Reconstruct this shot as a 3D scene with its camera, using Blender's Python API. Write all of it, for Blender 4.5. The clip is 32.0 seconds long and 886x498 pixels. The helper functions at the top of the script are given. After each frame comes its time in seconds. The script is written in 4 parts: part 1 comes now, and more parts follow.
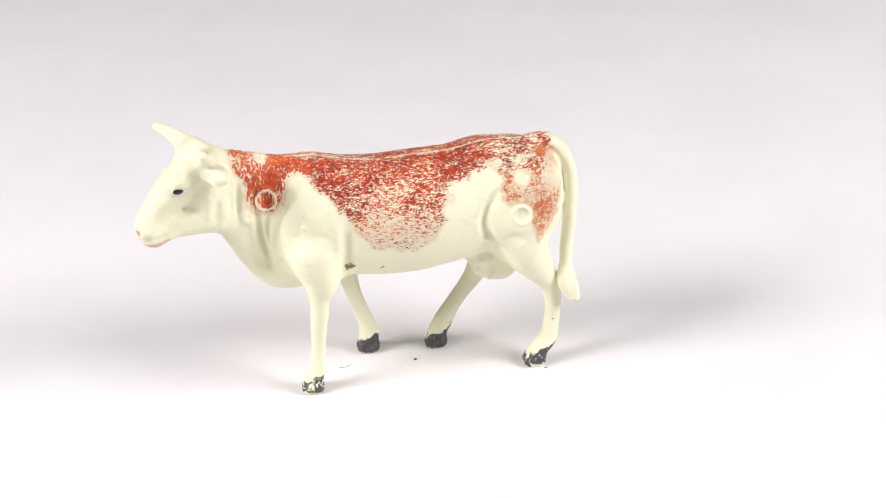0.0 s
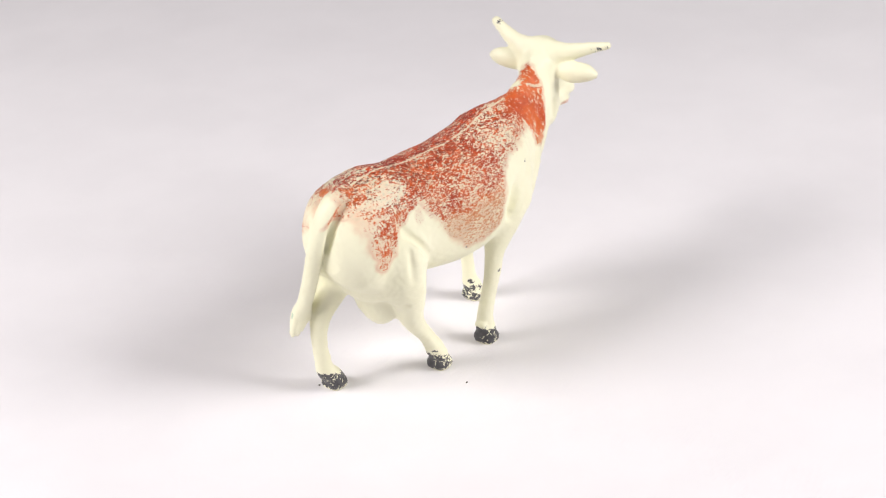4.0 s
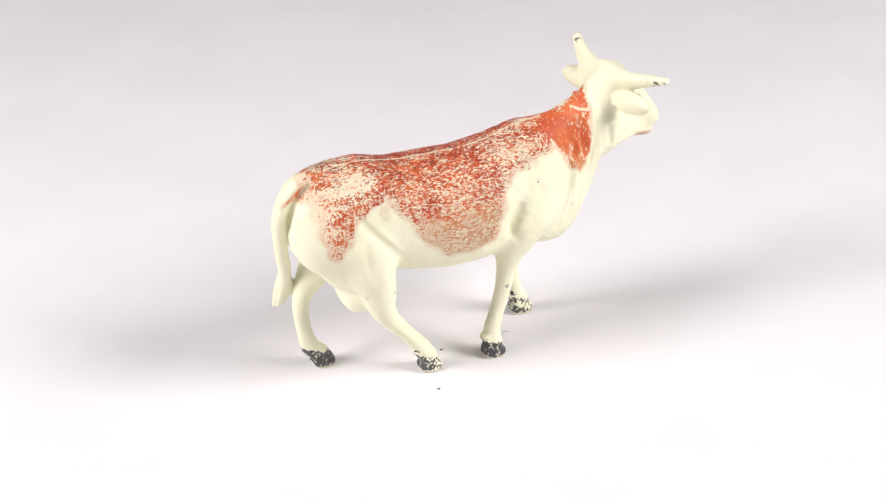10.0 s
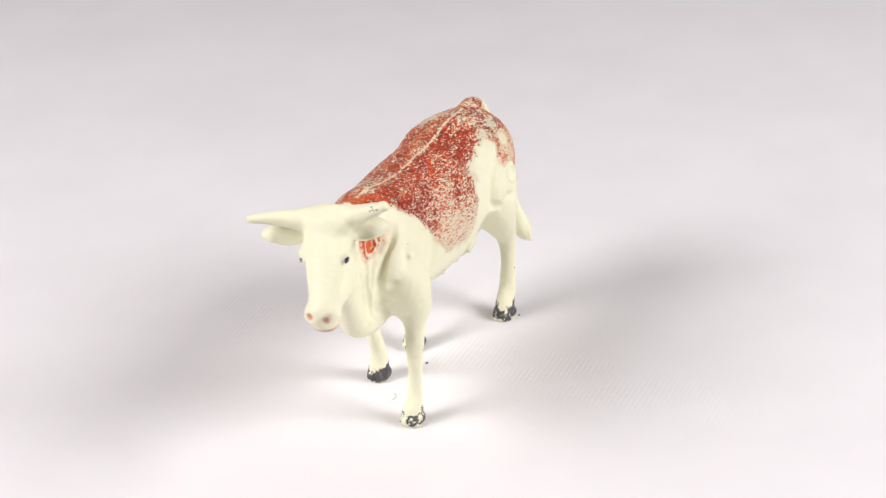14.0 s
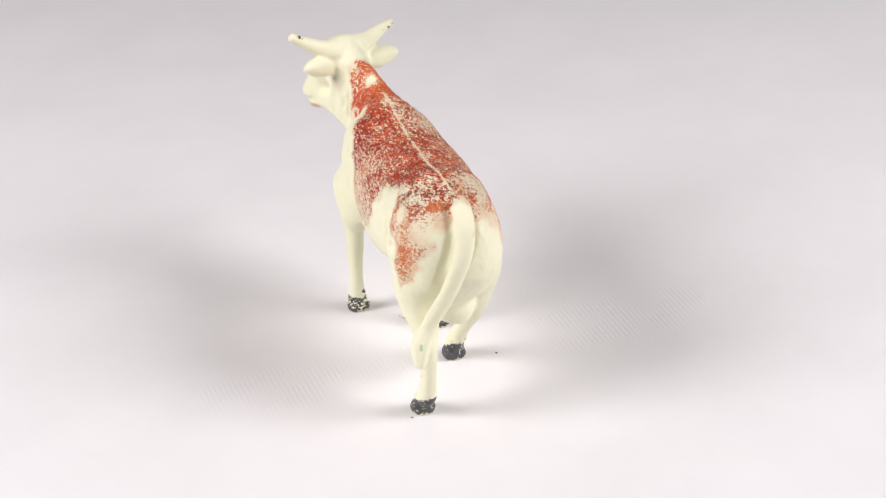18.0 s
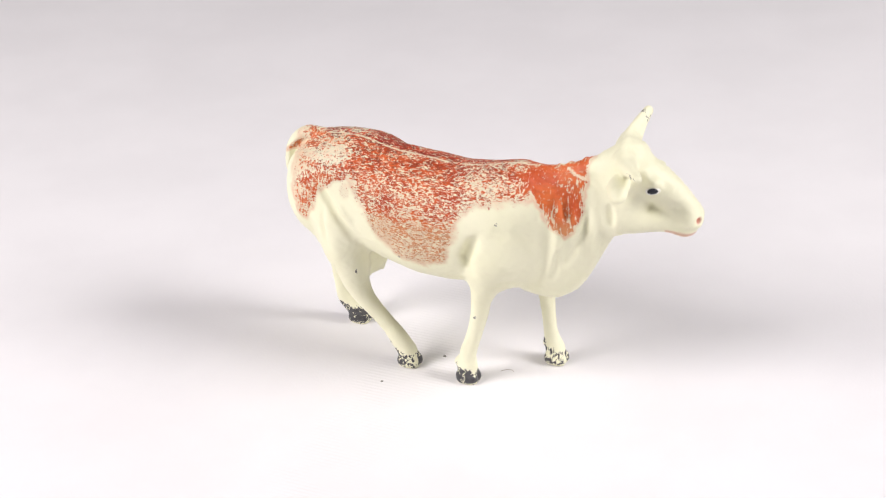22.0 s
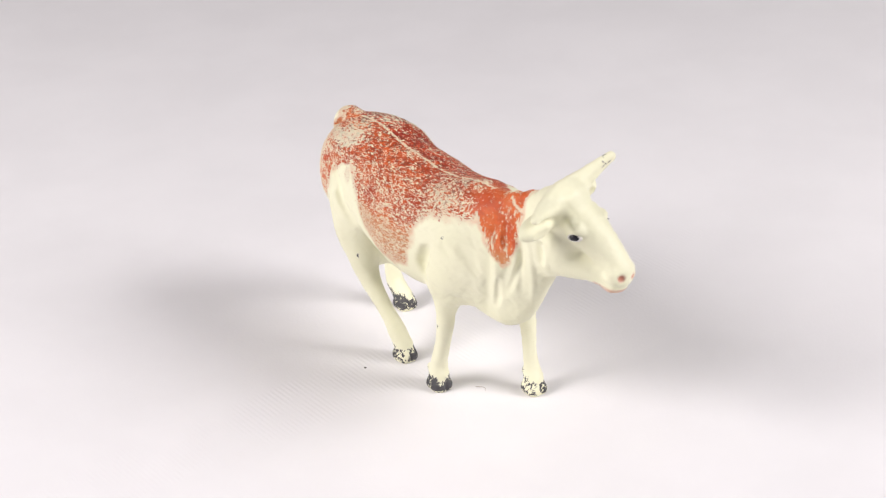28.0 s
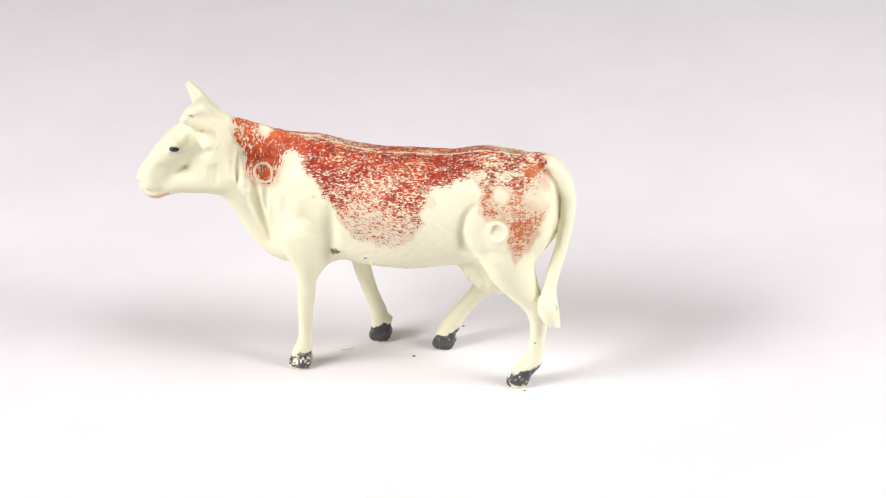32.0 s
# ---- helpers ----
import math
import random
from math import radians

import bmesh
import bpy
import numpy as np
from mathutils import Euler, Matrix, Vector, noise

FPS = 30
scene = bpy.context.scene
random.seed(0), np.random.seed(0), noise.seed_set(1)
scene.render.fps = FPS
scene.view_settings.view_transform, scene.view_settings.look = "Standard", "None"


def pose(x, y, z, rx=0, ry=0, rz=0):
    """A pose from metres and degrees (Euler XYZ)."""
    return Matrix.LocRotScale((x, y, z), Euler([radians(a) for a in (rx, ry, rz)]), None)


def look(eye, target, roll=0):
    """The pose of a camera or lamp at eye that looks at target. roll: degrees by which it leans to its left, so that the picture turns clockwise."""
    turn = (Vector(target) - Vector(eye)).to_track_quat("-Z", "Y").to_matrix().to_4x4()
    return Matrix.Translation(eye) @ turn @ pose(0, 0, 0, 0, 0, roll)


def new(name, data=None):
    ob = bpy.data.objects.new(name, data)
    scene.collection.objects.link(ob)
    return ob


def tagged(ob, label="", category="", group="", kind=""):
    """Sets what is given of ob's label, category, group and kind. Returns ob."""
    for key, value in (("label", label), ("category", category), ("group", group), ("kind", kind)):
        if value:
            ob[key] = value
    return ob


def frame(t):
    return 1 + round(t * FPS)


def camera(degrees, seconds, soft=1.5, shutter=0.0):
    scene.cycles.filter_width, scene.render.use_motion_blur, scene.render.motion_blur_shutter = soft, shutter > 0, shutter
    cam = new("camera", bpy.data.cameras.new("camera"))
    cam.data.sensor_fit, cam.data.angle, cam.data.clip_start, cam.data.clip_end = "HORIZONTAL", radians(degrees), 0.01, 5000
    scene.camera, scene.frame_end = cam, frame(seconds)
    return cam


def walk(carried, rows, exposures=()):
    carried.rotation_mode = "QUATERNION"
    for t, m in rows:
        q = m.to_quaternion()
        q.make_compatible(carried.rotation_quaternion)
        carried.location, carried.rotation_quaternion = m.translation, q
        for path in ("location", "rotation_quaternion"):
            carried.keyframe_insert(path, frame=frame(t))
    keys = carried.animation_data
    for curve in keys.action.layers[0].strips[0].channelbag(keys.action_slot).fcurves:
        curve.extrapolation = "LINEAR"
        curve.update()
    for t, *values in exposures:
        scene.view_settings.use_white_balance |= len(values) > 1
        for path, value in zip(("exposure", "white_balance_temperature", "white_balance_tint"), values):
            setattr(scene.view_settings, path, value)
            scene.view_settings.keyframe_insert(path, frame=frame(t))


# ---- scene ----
# A painted plastic toy cow turns on a cloth-covered turntable before a still camera.
# World: metres. The turntable's axis is the world's z axis. The cow is modelled in millimetres:
# x towards its nose, y to its own left, z up, the turntable's axis at 0, 0.

MM = 0.001
PERIOD = 6.480      # seconds for one turn
HEADING = 189.4     # degrees: the way the cow faces at the start

cam = camera(21.47, 32.0, soft=1.2, shutter=0.3)
EYE = (0.0, -0.4296, 0.2463)
AIM = (EYE[0] + 0.00801, EYE[1] + 0.88909, EYE[2] - 0.45766)
# the film camera's own exposure rises when the cow stands side-on
EXPOSURES = [(0.4 * k, -0.055 + 0.12 * math.cos(4 * math.pi * (0.4 * k + 0.02) / PERIOD)) for k in range(81)]
walk(cam, [(0.0, look(EYE, AIM, -2.61)), (32.0, look(EYE, AIM, -2.61))], exposures=EXPOSURES)

# ---- light: two soft lamps beside the table, an added overhead fill, a dim room ----
world = bpy.data.worlds.new("world")
scene.world = world
world.use_nodes = True
world.node_tree.nodes["Background"].inputs["Color"].default_value = (0.95, 0.93, 1.0, 1)
world.node_tree.nodes["Background"].inputs["Strength"].default_value = 0.042


def soft_lamp(name, eye, aim, size, watts, color):
    data = bpy.data.lights.new(name, "AREA")
    data.shape, data.size, data.energy, data.color = "DISK", size, watts, color
    ob = new(name, data)
    ob.matrix_world = look(eye, aim)
    return ob


soft_lamp("lamp_light", (-0.68, -0.25, 0.53), (0, 0.04, 0.0), 0.46, 8.2, (1.0, 0.953, 0.955))
soft_lamp("lamp_light", (0.68, -0.25, 0.53), (0, 0.04, 0.0), 0.46, 7.8, (1.0, 0.962, 0.965))
# unseen fill added overhead to lift the shadows a little
soft_lamp("overhead_fill", (0.0, 0.1, 1.68), (0, 0.1, 0.0), 0.8, 0.12, (1.0, 0.96, 0.97))


# ---- materials ----
class Nodes:
    """Short hand for a node tree."""

    def __init__(self, name, rough=0.5, specular=0.5):
        self.mat = bpy.data.materials.new(name)
        self.mat.use_nodes = True
        self.tree = self.mat.node_tree
        self.shader = self.tree.nodes["Principled BSDF"]
        self.shader.inputs["Roughness"].default_value = rough
        self.shader.inputs["Specular IOR Level"].default_value = specular

    def add(self, kind, **values):
        node = self.tree.nodes.new(kind)
        for key, value in values.items():
            node.inputs[key.replace("_", " ")].default_value = value
        return node

    def link(self, a, b):
        self.tree.links.new(a, b)

    def put(self, value, socket):
        if isinstance(value, (int, float)):
            socket.default_value = value
        else:
            self.link(value, socket)

    def math(self, op, a, b=0.0, clamp=False):
        node = self.tree.nodes.new("ShaderNodeMath")
        node.operation, node.use_clamp = op, clamp
        self.put(a, node.inputs[0])
        self.put(b, node.inputs[1])
        return node.outputs[0]

    def step(self, value, low, high):
        node = self.tree.nodes.new("ShaderNodeMapRange")
        node.interpolation_type = "SMOOTHSTEP"
        self.put(value, node.inputs["Value"])
        self.put(low, node.inputs["From Min"])
        self.put(high, node.inputs["From Max"])
        return node.outputs["Result"]

    def mix(self, fac, a, b):
        node = self.tree.nodes.new("ShaderNodeMix")
        node.data_type = "RGBA"
        self.put(fac, node.inputs[0])
        for value, socket in ((a, node.inputs[6]), (b, node.inputs[7])):
            if isinstance(value, tuple):
                socket.default_value = (*value, 1)
            else:
                self.link(value, socket)
        return node.outputs[2]

    def coords(self, scale=(1, 1, 1), turn=(0, 0, 0)):
        tex = self.tree.nodes.new("ShaderNodeTexCoord")
        mapping = self.tree.nodes.new("ShaderNodeMapping")
        mapping.inputs["Scale"].default_value = scale
        mapping.inputs["Rotation"].default_value = turn
        self.link(tex.outputs["Object"], mapping.inputs["Vector"])
        return mapping.outputs["Vector"]

    def noise(self, vector, scale, detail=3.0, rough=0.55, warp=0.0):
        node = self.add("ShaderNodeTexNoise", Scale=scale, Detail=detail, Roughness=rough, Distortion=warp)
        self.link(vector, node.inputs["Vector"])
        return node.outputs["Fac"]

    def attribute(self, name):
        node = self.tree.nodes.new("ShaderNodeAttribute")
        node.attribute_name = name
        return node.outputs["Fac"]

    def bump(self, height, distance, strength=1.0, normal=None):
        node = self.add("ShaderNodeBump", Distance=distance, Strength=strength)
        self.link(height, node.inputs["Height"])
        if normal:
            self.link(normal, node.inputs["Normal"])
        return node.outputs["Normal"]

    def done(self, color, rough=None, normal=None):
        self.put(color, self.shader.inputs["Base Color"]) if not isinstance(color, tuple) else None
        if isinstance(color, tuple):
            self.shader.inputs["Base Color"].default_value = (*color, 1)
        if rough is not None:
            self.put(rough, self.shader.inputs["Roughness"])
        if normal is not None:
            self.link(normal, self.shader.inputs["Normal"])
        return self.mat


def toy_paint():
    """Cream-white plastic with rubbed red patches, chipped black hooves, pink nose and a little dirt."""
    n = Nodes("toy_paint", 0.42, 0.4)
    obj = n.coords()
    hair = n.coords((0.55, 0.8, 1.3), (0.0, radians(18), 0.0))
    grain = n.math("ADD", n.math("MULTIPLY", n.math("SUBTRACT", n.noise(hair, 2600, 3.0, 0.66, 0.9), 0.5), 1.45), 0.5)
    lines = n.noise(n.coords((1.5, 1.5, 0.28), (0.0, radians(-14), 0.0)), 1700, 3.0, 0.62, 0.4)
    grain = n.math("ADD", grain, n.math("MULTIPLY", n.math("SUBTRACT", lines, grain), n.attribute("streak")))
    patch = n.noise(obj, 170, 3.0, 0.6)
    big = n.noise(obj, 60, 2.0)
    red = n.attribute("red_paint")
    cluster = n.noise(hair, 620, 2.0, 0.6, 0.6)
    level = n.math("ADD", grain, n.math("MULTIPLY", n.math("SUBTRACT", patch, 0.5), 0.30))
    level = n.math("ADD", level, n.math("MULTIPLY", n.math("SUBTRACT", cluster, 0.5), 0.30))
    edge = n.math("ADD", 0.14, n.math("MULTIPLY", red, 0.50))
    worn = n.step(n.math("SUBTRACT", edge, level), -0.045, 0.04)
    cover = n.math("MULTIPLY", worn, n.step(red, 0.03, 0.22), clamp=True)
    cream = n.mix(n.step(big, 0.3, 0.7), (0.84, 0.825, 0.60), (0.87, 0.852, 0.64))
    fine = n.noise(obj, 900, 2.0)
    cream = n.mix(n.math("MULTIPLY", n.step(fine, 0.55, 0.8), 0.10), cream, (0.66, 0.62, 0.48))
    fleck = n.noise(hair, 1300, 2.0, 0.6)
    brick = n.mix(n.step(n.math("ADD", n.math("MULTIPLY", patch, 0.5), n.math("MULTIPLY", fleck, 0.5)), 0.40, 0.60), (0.37, 0.027, 0.011), (0.70, 0.088, 0.018))
    warm = n.mix(n.step(patch, 0.35, 0.65), (0.60, 0.100, 0.022), (0.70, 0.180, 0.045))
    paint = n.mix(n.math("MULTIPLY", n.attribute("orange"), 0.85, clamp=True), brick, warm)
    paint = n.mix(n.step(n.attribute("orange"), 1.0, 1.8), paint, (0.64, 0.25, 0.10))
    flecks = n.step(n.noise(hair, 1500, 2.0, 0.6, 0.8), 0.49, 0.58)
    # dark brown flecks over the red, weighted per vertex
    dusk = n.mix(n.math("MULTIPLY", n.math("MULTIPLY", flecks, n.attribute("dark_flecks")), 0.75), paint, (0.17, 0.034, 0.014))
    stain = n.math("MULTIPLY", n.math("MULTIPLY", n.step(red, 0.02, 0.5), n.math("ADD", 0.4, n.math("MULTIPLY", n.step(patch, 0.35, 0.65), 0.6))), n.math("ADD", 0.07, n.math("MULTIPLY", n.math("ADD", n.attribute("orange"), n.math("SUBTRACT", 1.0, n.step(red, 0.4, 0.75))), 0.19)))
    base = n.mix(n.math("MAXIMUM", cover, stain, clamp=True), cream, dusk)
    pink = n.attribute("pink_paint")
    base = n.mix(n.math("MULTIPLY", pink, 0.85), base, (0.52, 0.13, 0.08))
    mark = n.step(n.math("ADD", n.attribute("green_mark"), n.math("SUBTRACT", fine, 0.5)), 0.55, 0.75)
    base = n.mix(n.math("MULTIPLY", mark, 0.5), base, (0.16, 0.42, 0.30))
    dirt = n.attribute("dirt")
    smudge = n.step(n.math("ADD", dirt, n.math("MULTIPLY", n.math("SUBTRACT", fine, 0.5), 2.4)), 0.50, 0.68)
    base = n.mix(n.math("MULTIPLY", smudge, n.step(dirt, 0.03, 0.2)), base, (0.24, 0.17, 0.065))
    black = n.attribute("black_paint")
    chips = n.math("ADD", n.math("MULTIPLY", n.math("SUBTRACT", n.noise(obj, 1000, 3.0, 0.65, 1.0), 0.5), 2.6), n.math("MULTIPLY", n.math("SUBTRACT", patch, 0.5), 0.8))
    shod = n.step(n.math("ADD", black, chips), 0.46, 0.56)
    shod = n.math("MULTIPLY", shod, n.step(black, 0.02, 0.1))
    base = n.mix(shod, base, n.mix(n.step(fine, 0.3, 0.7), (0.055, 0.054, 0.058), (0.095, 0.093, 0.098)))
    height = n.math("ADD", n.math("MULTIPLY", cover, 0.5), n.math("MULTIPLY", grain, n.math("ADD", 0.25, red)))
    height = n.math("ADD", height, n.math("MULTIPLY", fine, 0.35))
    rough = n.math("ADD", 0.36, n.math("MULTIPLY", fine, 0.2))
    return n.done(base, rough, n.bump(height, 0.00016, 0.9))


def plain(name, color, rough):
    return Nodes(name, rough).done(color)


def cloth():
    """White woven cloth with fine threads and a band of coarser ribs across its middle."""
    n = Nodes("white_cloth", 0.85, 0.15)
    obj = n.coords()
    own = n.coords(turn=(0, 0, -radians(HEADING)))
    split = n.tree.nodes.new("ShaderNodeSeparateXYZ")
    n.link(own, split.inputs[0])
    band = n.math("SUBTRACT", 1.0, n.step(n.math("ABSOLUTE", n.math("ADD", split.outputs[0], 0.001)), 0.006, 0.011))
    rib = n.add("ShaderNodeTexWave", Scale=290.0, Distortion=0.5, Detail=1.0, Detail_Scale=40.0)
    rib.bands_direction = "Y"
    n.link(own, rib.inputs["Vector"])
    weave = n.noise(obj, 1500, 2.0)
    near = n.math("MULTIPLY", n.math("SUBTRACT", 1.0, n.step(n.math("ABSOLUTE", split.outputs[1]), 0.085, 0.14)), n.math("SUBTRACT", 1.0, n.math("MULTIPLY", n.step(split.outputs[1], 0.015, 0.05), 0.35)))
    patchy = n.step(n.noise(obj, 90, 2.0), 0.35, 0.6)
    height = n.math("ADD", n.math("MULTIPLY", weave, 0.5), n.math("MULTIPLY", n.math("MULTIPLY", rib.outputs["Fac"], 0.65), n.math("MULTIPLY", n.math("MULTIPLY", band, near), patchy)))
    cloud = n.noise(obj, 30, 3.0)
    base = n.mix(n.step(cloud, 0.3, 0.7), (0.80, 0.785, 0.80), (0.83, 0.815, 0.83))
    return n.done(base, None, n.bump(height, 0.00010, 0.7))


def wall_paint(name, color):
    n = Nodes(name, 0.8, 0.2)
    obj = n.coords()
    base = n.mix(n.noise(obj, 3.0), tuple(c * 0.94 for c in color), color)
    return n.done(base, None, n.bump(n.noise(obj, 220, 3.0), 0.0006, 0.4))


TOY = toy_paint()
CLOTH = cloth()
EYE_BLACK = plain("eye_paint", (0.02, 0.02, 0.03), 0.25)
EYE_WHITE = plain("eye_white_paint", (0.78, 0.76, 0.70), 0.3)
DUST = plain("dust", (0.10, 0.09, 0.08), 0.9)
LINT = plain("lint", (0.42, 0.36, 0.33), 0.9)
PLASTIC = plain("white_plastic", (0.75, 0.75, 0.75), 0.45)
BLACK_PLASTIC = plain("black_plastic", (0.03, 0.03, 0.03), 0.4)
WALL = wall_paint("wall_paint", (0.52, 0.50, 0.50))
# out of view, toned grey so the sheet bounces little light
SHEET = wall_paint("backdrop_paper", (0.275, 0.27, 0.274))


# ---- mesh helpers ----
def part(name, bm, material, parent=None, label="", smooth=True):
    mesh = bpy.data.meshes.new(name)
    bm.to_mesh(mesh)
    bm.free()
    mesh.materials.append(material)
    if smooth:
        mesh.shade_smooth()
    ob = new(name, mesh)
    ob.parent = parent
    return tagged(ob, label)


def turned(profile, segments=128):
    """A bmesh turned round the z axis from (radius, z) pairs, outside seen from outside."""
    bm = bmesh.new()
    rings = []
    for r, z in profile:
        if r < 1e-6:
            rings.append([bm.verts.new((0, 0, z))])
        else:
            rings.append([bm.verts.new((r * math.cos(2 * math.pi * k / segments), r * math.sin(2 * math.pi * k / segments), z)) for k in range(segments)])
    for a, b in zip(rings, rings[1:]):
        for k in range(segments):
            j = (k + 1) % segments
            loop = [a[k % len(a)], a[j % len(a)], b[j % len(b)], b[k % len(b)]]
            unique = list(dict.fromkeys(loop))
            if len(unique) > 2:
                bm.faces.new(unique)
    bmesh.ops.recalc_face_normals(bm, faces=bm.faces)
    return bm


def box(lo, hi, bevel=0.0):
    bm = bmesh.new()
    bmesh.ops.create_cube(bm, size=1.0)
    for v in bm.verts:
        for k in range(3):
            v.co[k] = (lo[k] + hi[k]) / 2 + v.co[k] * (hi[k] - lo[k])
    if bevel:
        bmesh.ops.bevel(bm, geom=bm.edges[:], offset=bevel, segments=2, affect="EDGES")
    return bm


# ---- the room, table and backdrop sheet ----
TABLE_Z = -0.032


def room():
    lo, hi, t = (-1.6, -1.7, TABLE_Z - 0.74), (1.6, 1.5, 1.7), 0.1
    tagged(part("floor", box((lo[0] - t, lo[1] - t, lo[2] - t), (hi[0] + t, hi[1] + t, lo[2])), WALL, smooth=False), "plain grey room floor under the table", "floor", kind="structure")
    tagged(part("ceiling", box((lo[0] - t, lo[1] - t, hi[2]), (hi[0] + t, hi[1] + t, hi[2] + t)), WALL, smooth=False), "plain pale ceiling of the room", "ceiling", kind="structure")
    tagged(part("wall_north", box((lo[0] - t, hi[1], lo[2]), (hi[0] + t, hi[1] + t, hi[2])), WALL, smooth=False), "plain pale painted wall", "wall", kind="structure")
    tagged(part("wall_south", box((lo[0] - t, lo[1] - t, lo[2]), (hi[0] + t, lo[1], hi[2])), WALL, smooth=False), "plain pale painted wall", "wall", kind="structure")
    tagged(part("wall_west", box((lo[0] - t, lo[1], lo[2]), (lo[0], hi[1], hi[2])), WALL, smooth=False), "plain pale painted wall", "wall", kind="structure")
    tagged(part("wall_east", box((hi[0], lo[1], lo[2]), (hi[0] + t, hi[1], hi[2])), WALL, smooth=False), "plain pale painted wall", "wall", kind="structure")


def table():
    root = tagged(new("table"), "plain white table under the turntable", "table")
    root.location = (0, 0, TABLE_Z - 0.74)
    part("tabletop", box((-0.75, -0.6, 0.71), (0.75, 0.75, 0.738), 0.004), PLASTIC, root, smooth=False)
    for x in (-0.7, 0.7):
        for y in (-0.55, 0.7):
            part("leg", box((x - 0.02, y - 0.02, 0.0), (x + 0.02, y + 0.02, 0.71), 0.003), PLASTIC, root, smooth=False)


def backdrop():
    """One unseen sheet: flat on the table, curving up behind; grey to limit bounced light."""
    bm = bmesh.new()
    line = [(-0.55, 0.0), (0.40, 0.0)]
    line += [(0.40 + 0.22 * math.sin(a), 0.22 - 0.22 * math.cos(a)) for a in (radians(k * 7.5) for k in range(1, 13))]
    line += [(0.62, 0.75)]
    rows = [[bm.verts.new((x, y, z + TABLE_Z)) for y, z in line] for x in (-0.7, 0.7)]
    for k in range(len(line) - 1):
        bm.faces.new((rows[0][k], rows[1][k], rows[1][k + 1], rows[0][k + 1]))
    under = bmesh.ops.extrude_face_region(bm, geom=bm.faces[:])["geom"]
    for v in under:
        if isinstance(v, bmesh.types.BMVert):
            v.co += Vector((0, 0.0007, -0.0007))
    bmesh.ops.recalc_face_normals(bm, faces=bm.faces)
    tagged(part("backdrop", bm, SHEET, smooth=False), "seamless unseen backdrop sheet curving up, grey to limit bounced light", "backdrop", kind="structure")


def turntable():
    root = tagged(new("turntable"), "round turntable covered in white woven cloth", "turntable")
    part("platter", turned([(0, -0.016), (0.295, -0.016), (0.298, -0.013), (0.298, -0.006), (0.295, -0.0035), (0, -0.0035)]), PLASTIC, root)
    part("cloth_cover", turned([(0.2, -0.0032), (0.297, -0.0032), (0.2985, -0.0025), (0.2985, -0.0008), (0.297, 0), (0, 0)]), CLOTH, root, "taut white woven cloth")
    return root


def turntable_base():
    ob = part("low_stand", turned([(0, -0.0315), (0.11, -0.0315), (0.112, -0.029), (0.112, -0.0185), (0.108, -0.0165), (0, -0.0165)]), BLACK_PLASTIC)
    tagged(ob, "low round black plastic stand on the table", "stand")


room()
table()
backdrop()
turntable_base()
TURNTABLE = turntable()


